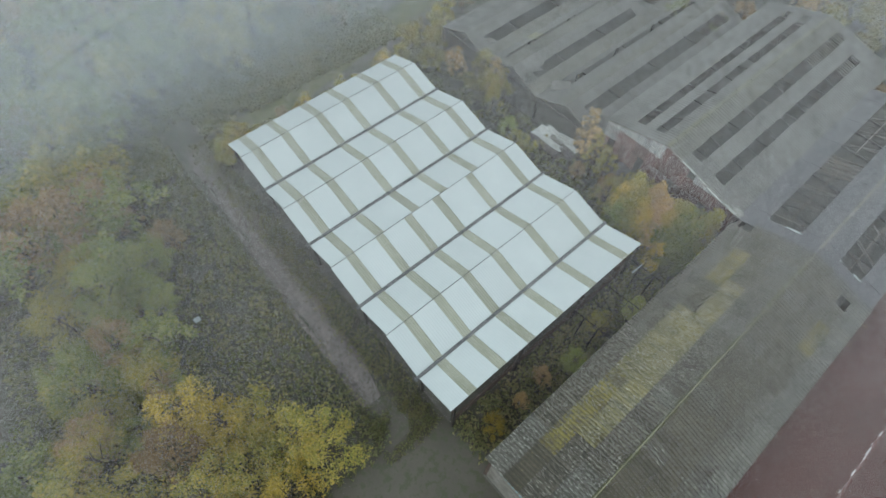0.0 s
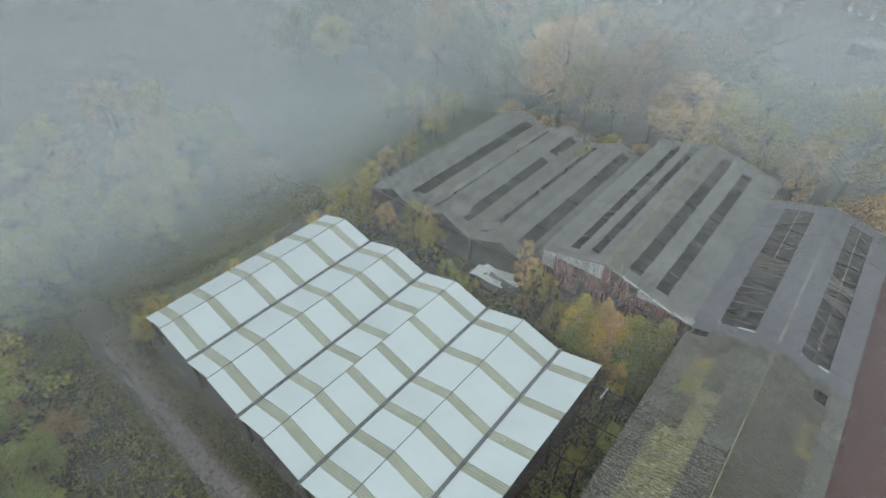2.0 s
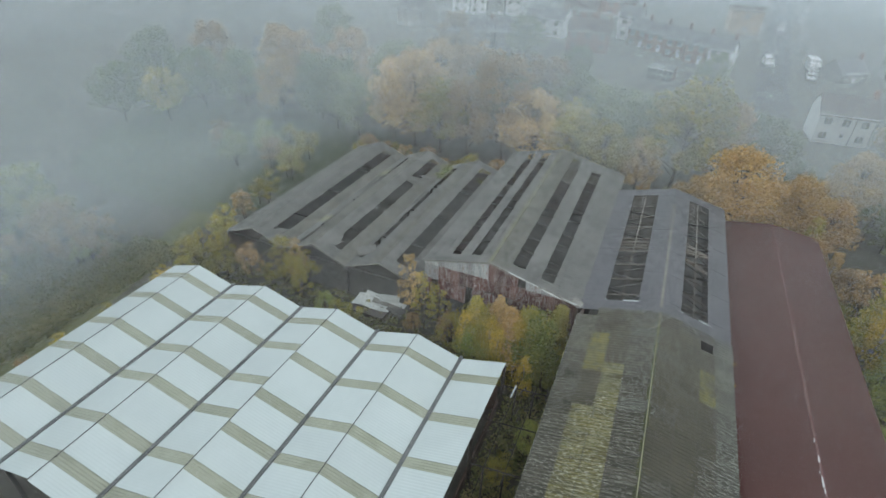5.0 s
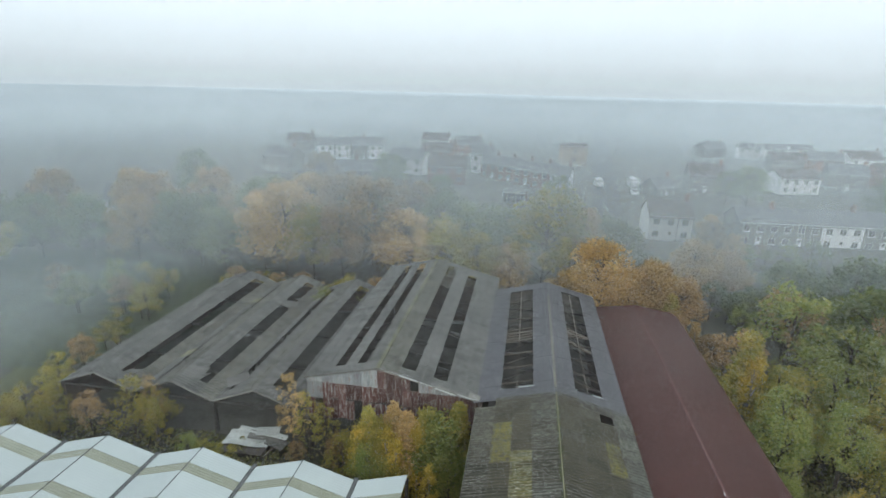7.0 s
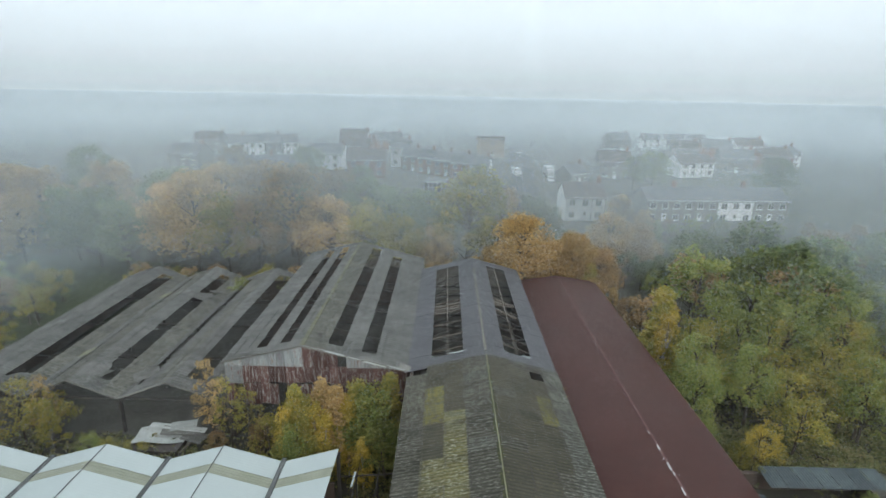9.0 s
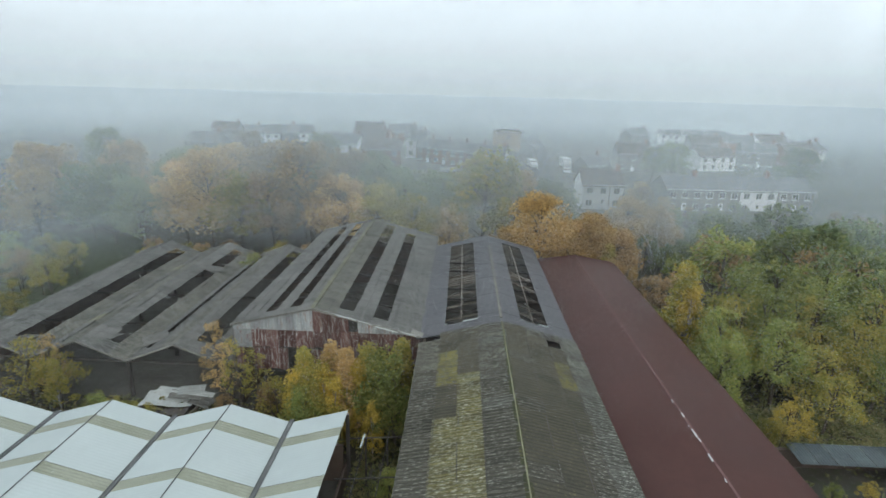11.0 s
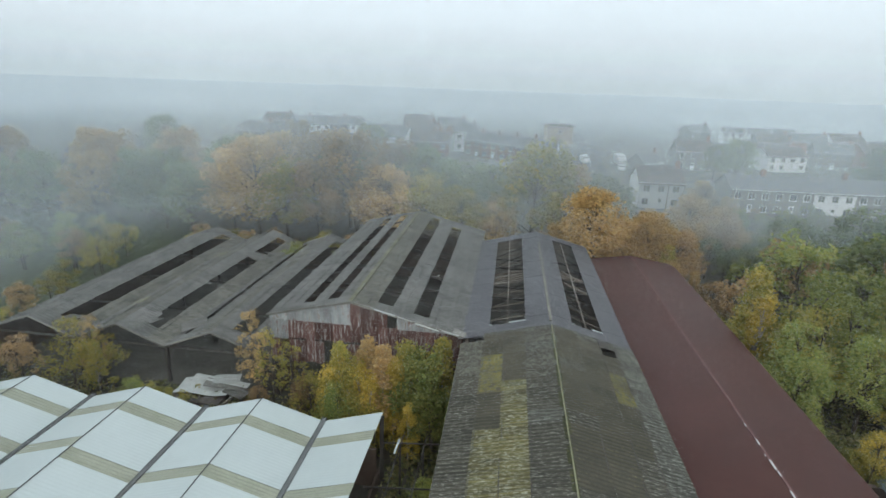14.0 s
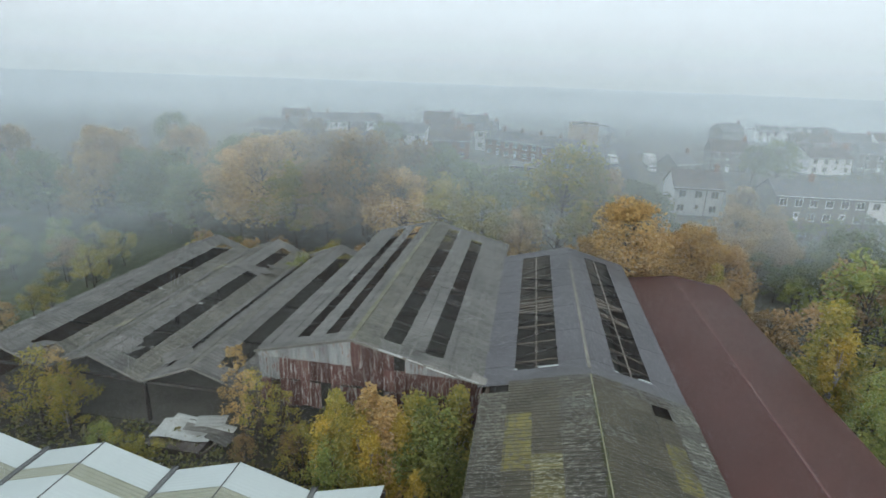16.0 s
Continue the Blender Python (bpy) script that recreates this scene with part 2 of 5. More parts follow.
M_FLOOR = mat("dirty_floor", (0.09, 0.087, 0.077), (0.14, 0.134, 0.118), (0.08, 0.09, 0.055), scale=0.4, fine=4, bump=0.5)
M_RENDER = mat("white_render", (0.80, 0.80, 0.79), (0.86, 0.86, 0.85), (0.62, 0.61, 0.58), scale=0.4, fine=3, bump=0.05, vary=0.03, spots=0.72)
M_PEBBLE = mat("grey_pebbledash", (0.21, 0.205, 0.19), (0.28, 0.275, 0.255), (0.18, 0.175, 0.165), scale=0.5, fine=6, bump=0.2, vary=0.08)
M_REDBRICK = mat("red_brick", (0.26, 0.13, 0.09), (0.34, 0.18, 0.13), (0.20, 0.11, 0.08), scale=0.6, fine=8, bump=0.2, vary=0.12)
M_BUFF = mat("buff_brick", (0.45, 0.34, 0.24), (0.52, 0.40, 0.29), (0.38, 0.29, 0.21), scale=0.6, fine=8, bump=0.2, vary=0.05)
M_TILE = mat("brown_roof_tile", (0.085, 0.065, 0.058), (0.125, 0.092, 0.08), (0.07, 0.06, 0.055), scale=0.7, fine=7, bump=0.3, vary=0.12)
M_GREYTILE = mat("grey_roof_slate", (0.13, 0.135, 0.145), (0.19, 0.195, 0.20), (0.10, 0.10, 0.10), scale=0.7, fine=7, bump=0.3, vary=0.12)
M_UPVC = mat("white_window_frame", (0.78, 0.78, 0.77), (0.82, 0.82, 0.81), vary=0.02, bump=0.0, rough=0.4)
M_PANE = glass_mat("window_glass", (0.04, 0.045, 0.05))
M_ASPHALT = mat("asphalt", (0.045, 0.045, 0.047), (0.065, 0.065, 0.066), (0.09, 0.09, 0.09), scale=0.3, fine=8, bump=0.2)
M_PAINT = mat("road_paint", (0.55, 0.55, 0.53), (0.65, 0.65, 0.63), bump=0.0)
M_CARWHITE = mat("white_car_paint", (0.58, 0.58, 0.58), (0.63, 0.63, 0.63), rough=0.3, bump=0.0, vary=0.04)
M_CARGREY = mat("grey_car_paint", (0.18, 0.19, 0.20), (0.22, 0.23, 0.24), rough=0.3, bump=0.0)
M_TYRE = mat("tyre_rubber", (0.02, 0.02, 0.02), (0.03, 0.03, 0.03), bump=0.0)
M_BARK = mat("bark", (0.09, 0.075, 0.06), (0.17, 0.15, 0.12), (0.05, 0.045, 0.04), scale=2, fine=9)
M_BIRCH = mat("birch_bark", (0.34, 0.32, 0.28), (0.46, 0.44, 0.40), (0.08, 0.07, 0.06), scale=2, fine=6)
M_GROUND = mat("rough_ground", (0.088, 0.083, 0.066), (0.122, 0.112, 0.092), (0.078, 0.084, 0.052), scale=0.12, fine=1.6, bump=0.8, vary=0.0, spots=0.55)
M_GRASS = mat("field_grass", (0.055, 0.07, 0.036), (0.08, 0.092, 0.048), (0.09, 0.088, 0.055), scale=0.15, fine=2, bump=0.5, vary=0.0)
M_PALESHEET = mat("chalky_roof_sheet", (0.42, 0.44, 0.42), (0.54, 0.56, 0.53), (0.30, 0.29, 0.25), scale=1.3, fine=5, bump=0.3, spots=0.62)
M_VERGE = mat("verge_grass", (0.10, 0.108, 0.05), (0.145, 0.145, 0.066), (0.085, 0.08, 0.05), scale=0.5, fine=5, bump=0.8, vary=0.0, grain=0.35)
M_BOARD = mat("weathered_board", (0.15, 0.145, 0.13), (0.24, 0.235, 0.21), (0.33, 0.33, 0.31), scale=1.2, fine=5, spots=0.66)
M_CAP = mat("worn_ridge_metal", (0.13, 0.125, 0.105), (0.19, 0.18, 0.15), (0.26, 0.24, 0.18), scale=1.0, fine=5)
M_TEAL = mat("teal_paint", (0.20, 0.33, 0.34), (0.28, 0.42, 0.42), bump=0.0)

L_YELLOW = leaf_mat("yellow_leaves", [(0.42, 0.34, 0.09), (0.58, 0.45, 0.11), (0.70, 0.54, 0.15)])
L_GOLD = leaf_mat("golden_green_leaves", [(0.30, 0.30, 0.10), (0.44, 0.40, 0.12), (0.60, 0.47, 0.14)])
L_ORANGE = leaf_mat("orange_leaves", [(0.46, 0.335, 0.17), (0.61, 0.43, 0.20), (0.74, 0.55, 0.26)])
L_GREEN = leaf_mat("green_leaves", [(0.225, 0.275, 0.10), (0.33, 0.37, 0.13), (0.46, 0.445, 0.155)])
L_DARK = leaf_mat("dark_green_leaves", [(0.19, 0.235, 0.125), (0.25, 0.295, 0.145), (0.32, 0.335, 0.165)])
L_RUST = leaf_mat("rust_brown_leaves", [(0.35, 0.25, 0.145), (0.45, 0.315, 0.165), (0.54, 0.39, 0.205)])
L_SCRUB = leaf_mat("bramble_leaves", [(0.22, 0.24, 0.12), (0.31, 0.315, 0.15), (0.42, 0.37, 0.20)])


# ---- mesh helpers ----
class Geo:
    def __init__(self):
        self.v, self.f = [], []

    def add(self, vs, fs):
        o = len(self.v)
        self.v += [tuple(p) for p in vs]
        self.f += [tuple(i + o for i in q) for q in fs]
        return self

    def box(self, x0, y0, z0, x1, y1, z1):
        return self.add([(x0, y0, z0), (x1, y0, z0), (x1, y1, z0), (x0, y1, z0), (x0, y0, z1), (x1, y0, z1), (x1, y1, z1), (x0, y1, z1)],
                        [(0, 3, 2, 1), (4, 5, 6, 7), (0, 1, 5, 4), (1, 2, 6, 5), (2, 3, 7, 6), (3, 0, 4, 7)])

    def beam(self, a, b, w, h=None):
        a, b = Vector(a), Vector(b)
        h = h or w
        d = (b - a).normalized()
        s = d.cross(Vector((0, 0, 1)))
        s = s.normalized() if s.length > 1e-4 else Vector((1, 0, 0))
        u = s.cross(d).normalized()
        vs = [p + s * i * w / 2 + u * j * h / 2 for p in (a, b) for i, j in ((-1, -1), (1, -1), (1, 1), (-1, 1))]
        return self.add(vs, [(0, 1, 2, 3), (7, 6, 5, 4), (0, 4, 5, 1), (1, 5, 6, 2), (2, 6, 7, 3), (3, 7, 4, 0)])

    def slab(self, quad, t):
        """A quad of four corners, made t thick downwards."""
        lo = [(x, y, z - t) for x, y, z in quad]
        return self.add(list(quad) + lo, [(0, 1, 2, 3), (7, 6, 5, 4), (0, 4, 5, 1), (1, 5, 6, 2), (2, 6, 7, 3), (3, 7, 4, 0)])

    def tube(self, pts, radii, n=6):
        pts = [Vector(p) for p in pts]
        rings = []
        for i, p in enumerate(pts):
            d = (pts[min(i + 1, len(pts) - 1)] - pts[max(i - 1, 0)]).normalized()
            s = d.cross(Vector((0.3, 0.9, 0.2))).normalized()
            u = s.cross(d)
            rings.append([p + (s * math.cos(2 * math.pi * k / n) + u * math.sin(2 * math.pi * k / n)) * radii[i] for k in range(n)])
        vs = [q for r in rings for q in r]
        fs = [(i * n + k, i * n + (k + 1) % n, (i + 1) * n + (k + 1) % n, (i + 1) * n + k) for i in range(len(pts) - 1) for k in range(n)]
        return self.add(vs, fs)

    def mesh(self, name, material, smooth=False):
        me = bpy.data.meshes.new(name)
        me.from_pydata(self.v, [], self.f)
        me.materials.append(material)
        if smooth:
            me.polygons.foreach_set("use_smooth", [True] * len(me.polygons))
        me.update()
        return me


def part(name, me, parent=None, label="", m=None):
    ob = new(name, me)
    ob.parent = parent
    if m is not None:
        ob.matrix_basis = m
    if label:
        ob["label"] = label
    return ob


def thing(name, label, category, group="", kind="", at=(0, 0, 0), turn=0.0):
    ob = new(name)
    ob.matrix_basis = pose(*at, 0, 0, turn)
    return tagged(ob, label, category, group, kind)


def corrugated(name, material, width, run, drop, pitch, amp, lap=0.03):
    """A ribbed sheet: x down the slope from 0 to run, y across from 0 to width."""
    n = max(2, round(width / pitch))
    g = Geo()
    top, low = [], []
    for i in range(2 * n + 1):
        y, z = width * i / (2 * n), amp * (i % 2)
        top.append((0, y, z))
        low.append((run, y, z - drop + lap))
    k = 2 * n + 1
    g.add(top + low, [(i, i + k, i + k + 1, i + 1) for i in range(2 * n)])
    return g.mesh(name, material)


def roof_slope(parent, x_top, z_top, x_low, z_low, y0, y1, courses, across, choose, name="roof_sheet", pitch=0.146, amp=0.045, skip=None):
    """Courses of sheets from a ridge down to an eave; choose(i, j, x, y) gives the material or None for a gap."""
    sgn = 1 if x_low > x_top else -1
    total = abs(x_low - x_top)
    edges = courses if isinstance(courses, list) else [total * i / courses for i in range(courses + 1)]
    slope = (z_top - z_low) / total
    cache = {}
    n = round((y1 - y0) / across)
    w = (y1 - y0) / n
    for i in range(len(edges) - 1):
        run = edges[i + 1] - edges[i] + (0.12 if i < len(edges) - 2 else 0.08)
        for j in range(n):
            xm, ym = x_top + sgn * (edges[i] + edges[i + 1]) / 2, y0 + (j + 0.5) * w
            mt = choose(i, j, xm, ym)
            if mt is None:
                continue
            key = (i, mt.name)
            if key not in cache:
                cache[key] = corrugated(name, mt, w + 0.05, run, run * slope, pitch, amp)
            ob = new(name, cache[key])
            ob.parent = parent
            x, z = x_top + sgn * edges[i], z_top - slope * edges[i] + 0.02 * (j % 2)
            jig = (rnd.uniform(-0.3, 0.3), rnd.uniform(-0.35, 0.35), rnd.uniform(-0.35, 0.35))
            if sgn > 0:
                ob.matrix_basis = pose(x, y0 + j * w, z, *jig)
            else:
                ob.matrix_basis = pose(x, y0 + (j + 1) * w, z, jig[0], jig[1], 180 + jig[2])


def lap_lines(parent, hi, lo, fractions, y0, y1, seed):
    """Broken dark and pale lines where the courses of sheets lap, and small pale fragments lying on the slope."""
    r = random.Random(seed)
    at = lambda f, lift: (hi[0] + (lo[0] - hi[0]) * f, hi[1] + (lo[1] - hi[1]) * f + lift)
    for f in fractions:
        y = y0 + r.uniform(0, 1.5)
        while y < y1 - 1:
            ye = min(y1 - 0.2, y + r.uniform(1.5, 6))
            (xa, za), (xb, zb) = at(f, 0.055), at(f + r.uniform(-0.008, 0.008), 0.055)
            part("lap_edge", Geo().beam((xa, y, za), (xb, ye, zb), r.uniform(0.03, 0.07), 0.03).mesh("lap_edge", r.choice([M_DARKSTEEL, M_DARKSTEEL, M_BOARD])), parent, "worn lap of the roof sheets")
            y = ye + r.uniform(0.1, 1.2)
    for _ in range(7):
        x, z = at(r.uniform(0.08, 0.92), 0.09)
        y, w, l = r.uniform(y0 + 1, y1 - 1), r.uniform(0.06, 0.22), r.uniform(0.1, 0.5)
        a = r.uniform(0, 3)
        c, d = math.cos(a), math.sin(a)
        q = [(x + w * u * c - l * v * d, y + w * u * d + l * v * c, z) for u, v in ((-0.5, -0.5), (0.5, -0.4), (0.4, 0.5), (-0.5, 0.4))]
        part("fragment", Geo().slab(q, 0.025).mesh("fragment", r.choice([M_PALESHEET, M_BOARD, M_FIBRE])), parent, "broken fragment of roof sheet")


# ---- ground ----
def terrain(x, y):
    k = min(1.0, max(0.0, (y - 75) / 30))
    rise = 2.0 * k * k * (3 - 2 * k)
    rough = 0.25 * noise.noise(Vector((x * 0.09, y * 0.09, 0))) if (abs(x + 12) > 33 or y < 5 or y > 66) else 0.0
    return rise + rough - 0.02


def build_ground():
    ticks = lambda lo, hi, a, b, n: sorted(set([lo, -900, -450, -240] + [a + (b - a) * i / n for i in range(n + 1)] + [240, 450, 900, hi]))
    xs, ys = ticks(-1900, 1900, -140, 140, 80), ticks(-1900, 1900, -80, 220, 86)
    g = Geo()
    g.v = [(x, y, terrain(x, y)) for y in ys for x in xs]
    k = len(xs)
    g.f = [(j * k + i, j * k + i + 1, (j + 1) * k + i + 1, (j + 1) * k + i) for j in range(len(ys) - 1) for i in range(k - 1)]
    ob = part("ground", g.mesh("ground", M_GROUND, True))
    tagged(ob, "rough dark earth with grass and weeds", "ground", kind="structure")
    f = Geo()
    ring = [(-62 + 26 * math.cos(a) * (1 + 0.15 * math.sin(3 * a)), 62 + 22 * math.sin(a) * (1 + 0.12 * math.cos(2 * a))) for a in [2 * math.pi * i / 40 for i in range(40)]]
    f.v = [(-62, 62, terrain(-62, 62) + 0.3)] + [(x, y, terrain(x, y) + 0.12) for x, y in ring]
    f.f = [(0, 1 + i, 1 + (i + 1) % 40) for i in range(40)]
    tagged(part("grass_field", f.mesh("grass_field", M_GRASS, True)), "damp green grass field beside the sheds", "field", kind="structure")


    v = Geo()
    edge = lambda y, d: (-43.6 - 0.2 * (y - 8) + d * (1.7 + 0.35 * noise.noise(Vector((y * 0.4, d, 2)))), y)
    rows = [9.5 + 1.3 * k for k in range(28)]
    v.v = [(*edge(y, d), terrain(*edge(y, d)) + 0.06) for y in rows for d in (-1, 0, 1)]
    v.f = [(3 * k + i, 3 * k + i + 1, 3 * k + i + 4, 3 * k + i + 3) for k in range(27) for i in range(2)]
    tagged(part("grass_verge", v.mesh("grass_verge", M_VERGE, True)), "strip of yellow-green grass beside the white shed", "verge", kind="structure")


build_ground()


def slab_floor():
    g = Geo().box(-41, 10, -0.05, -8.2, 30.2, 0.03).box(-41, 37.6, -0.05, -19.2, 65, 0.03).box(-19.0, 37.6, -0.05, 6.6, 65, 0.031).box(-4.0, 9.4, -0.05, 6.5, 37.5, 0.03)
    tagged(part("floor", g.mesh("floor", M_FLOOR)), "dirty concrete floors strewn with dark litter", "floor", kind="structure")


slab_floor()


def concrete_path():
    top = thing("concrete_path", "broken pinkish concrete path along the white shed", "path", kind="structure")
    x0 = -45.5
    j = lambda k: rnd.uniform(-k, k)
    prev = None
    while x0 < -12.2:
        yc = 6.85 - 0.045 * min(0.0, x0 + 20) - (0.2 * (x0 + 16) if x0 > -16 else 0) + 0.15 * math.sin(x0 * 0.5)
        long_ = rnd.uniform(1.3, 2.6)
        line = [(x0 + j(0.25), yc - 0.75 + j(0.2)), (x0 + j(0.12), yc - 0.2 + j(0.1)), (x0 + j(0.3), yc + 1.15 + j(0.3))]
        if prev:
            for k in range(2):
                if rnd.random() < 0.05:
                    continue
                (ax, ay), (bx, by), (cx, cy), (dx, dy) = prev[k], line[k], line[k + 1], prev[k + 1]
                e = 0.01
                c = [(ax + e, ay + e), ((ax + bx) / 2 + j(0.2), (ay + by) / 2 + e + (j(0.2) if k == 0 else 0)), (bx - e, by + e), (cx - e, cy - e), ((cx + dx) / 2 + j(0.2), (cy + dy) / 2 - e + (j(0.24) if k == 1 else 0)), (dx + e, dy - e)]
                z = 0.05 + rnd.uniform(0, 0.015)
                g = Geo().add([(x, y, z) for x, y in c] + [(x, y, -0.1) for x, y in c], [(0, 1, 2, 3, 4, 5), (11, 10, 9, 8, 7, 6)] + [(i, 6 + i, 6 + (i + 1) % 6, (i + 1) % 6) for i in range(6)])
                part("concrete_slab", g.mesh("concrete_slab", M_CONC), top)
        prev = line
        x0 += long_
    x0 = -43.0
    while x0 < -14:
        # narrow kerb strip along the outer side
        long_ = rnd.uniform(0.9, 2.4)
        yk = 5.75 - 0.045 * min(0.0, x0 + 20) + j(0.08)
        if rnd.random() < 0.85:
            w = rnd.uniform(0.25, 0.42)
            q = [(x0, yk), (x0 + long_ * 0.5, yk + j(0.1)), (x0 + long_ - 0.05, yk + j(0.08)), (x0 + long_ - 0.03, yk + w), (x0 + long_ * 0.5, yk + w + j(0.08)), (x0 + j(0.05), yk + w)]
            g = Geo().add([(x, y, 0.1) for x, y in q] + [(x, y, -0.1) for x, y in q], [(0, 1, 2, 3, 4, 5), (11, 10, 9, 8, 7, 6)] + [(i, 6 + i, 6 + (i + 1) % 6, (i + 1) % 6) for i in range(6)])
            part("kerb_stone", g.mesh("kerb_stone", M_CONC), top)
        x0 += long_
    return top


concrete_path()


# ---- white roofed shed ----
WX = [(-40.2, 3.75), (-37.05, 4.72), (-33.4, 3.62), (-29.75, 4.72), (-26.1, 3.62), (-22.5, 4.72), (-18.85, 3.62), (-15.25, 4.72), (-11.6, 3.62), (-8.1, 4.66)]
WY0, WY1 = 9.72, 30.4


def shed_ends(x):
    """The roof's two ends at x: they draw together slightly towards the west."""
    return WY0 + 0.026 * max(0.0, -14.0 - x), WY1 - 0.011 * max(0.0, -14.0 - x)


def white_shed():
    top = thing("white_shed", "open shed with a white ridged metal roof and tan rooflight stripes", "shed")
    for k, ((xa, za), (xb, zb)) in enumerate(zip(WX, WX[1:])):
        front, back = shed_ends((xa + xb) / 2)
        cuts, y = [], front
        for c in ((11.8, 14.8, 18.55, 21.65, 25.3, 28.45) if k < 5 else (11.75, 14.62, 17.6, 20.65, 24.45, 28.4)):
            cuts += [(y, c - 0.39, M_WHITE), (c - 0.39, c + 0.39, M_LIGHT)]
            y = c + 0.39
        cuts.append((y, back, M_WHITE))
        hi, lo = ((xa, za), (xb, zb)) if za > zb else ((xb, zb), (xa, za))
        run, drop, sgn = abs(lo[0] - hi[0]), hi[1] - lo[1], 1 if lo[0] > hi[0] else -1
        for a, b, m in cuts:
            me = corrugated("roof_sheet" if m is M_WHITE else "rooflight", m, b - a - 0.006, run + 0.02, drop, 0.2, 0.007 if m is M_WHITE else 0.03, 0.0)
            lift = 0.0 if m is M_WHITE else -0.012
            ob = part("roof_sheet" if m is M_WHITE else "rooflight", me, top, "" if m is M_WHITE else "tan translucent rooflight strip")
            ob.matrix_basis = pose(hi[0], a if sgn > 0 else b, hi[1] + lift, 0, 0, 0 if sgn > 0 else 180)
    for x, z in WX[1::2][:4]:
        front, back = shed_ends(x)
        g = Geo().slab([(x - 0.02, front - 0.03, z + 0.05), (x + 0.02, front - 0.03, z + 0.05), (x + 0.02, back + 0.03, z + 0.05), (x - 0.02, back + 0.03, z + 0.05)], 0.04)
        part("ridge_strip", g.mesh("ridge_strip", M_GUTTER), top, "thin grey ridge strip")
    for x, z in WX[2:-1:2]:
        g = Geo()
        front, back = shed_ends(x)
        g.box(x - 0.11, front - 0.3, z - 0.06, x + 0.11, back + 0.2, z + 0.085)
        for dx in (-0.11, 0.11):
            g.box(x + dx - 0.02, front - 0.3, z - 0.06, x + dx + 0.02, back + 0.2, z + 0.12)
        part("valley_gutter", g.mesh("valley_gutter", M_GUTTER), top, "grey valley gutter")
    for x, z in WX[::2] + [WX[-1]]:
        for y in (shed_ends(x)[0] + 0.3, 16.6, 23.4, shed_ends(x)[1] - 0.3):
            part("post", Geo().box(x - 0.1, y - 0.1, 0.0, x + 0.1, y + 0.1, z - 0.08).mesh("post", M_DARKSTEEL), top)
    for k in range(4):
        g = Geo()
        at = lambda x: (shed_ends(x)[0] + 0.3, 16.6, 23.4, shed_ends(x)[1] - 0.3)[k]
        for (xa, za), (xb, zb) in zip(WX, WX[1:]):
            g.beam((xa, at(xa), za - 0.12), (xb, at(xb), zb - 0.12), 0.1, 0.16)
        part("rafter", g.mesh("rafter", M_DARKSTEEL), top)
    g = Geo().box(-40.1, WY1 - 0.65, 0, -8.35, WY1 - 0.5, 2.6)
    part("back_wall", g.mesh("back_wall", M_BRICK), top, "sooty brick wall")
    g = Geo().box(-8.35, WY0 + 0.4, 0, -8.2, WY1 - 0.3, 1.1)
    part("side_wall", g.mesh("side_wall", M_BRICK), top, "sooty brick side wall")
    return top


white_shed()


def steel_frame():
    top = thing("steel_frame", "dark bare roof frame between the sheds", "frame")
    z = 3.4
    for y in (22.4, 26.0, 29.4):
        part("crossbeam", Geo().beam((-8.0, y, z), (-4.35, y + 0.3, z + 0.1), 0.045, 0.07).mesh("crossbeam", M_DARKSTEEL), top)
    for x, ya in ((-6.9, 20.5), (-5.6, 21.5)):
        part("long_beam", Geo().beam((x, ya, z + 0.085), (x + 0.05, 30.2, z + 0.085), 0.045, 0.07).mesh("long_beam", M_DARKSTEEL), top)
        for y in (22.4, 29.4):
            part("post", Geo().box(x - 0.05, y - 0.05, 0, x + 0.05, y + 0.05, z + 0.06).mesh("post", M_DARKSTEEL), top)
    part("pale_sheet", Geo().beam((-7.0, 28.3, z + 0.26), (-6.95, 29.5, z + 0.3), 0.1, 0.03).mesh("pale_sheet", M_WHITE), top, "strip of pale metal lying on the beams")
    return top


steel_frame()


# ---- mossy and dark long shed ----
DX, DZ, DL, DR, DEL, DER = 1.4, 7.8, -4.25, 6.6, 6.35, 6.45
DY0, DJ, DY1 = 9.2, 37.2, 60.2


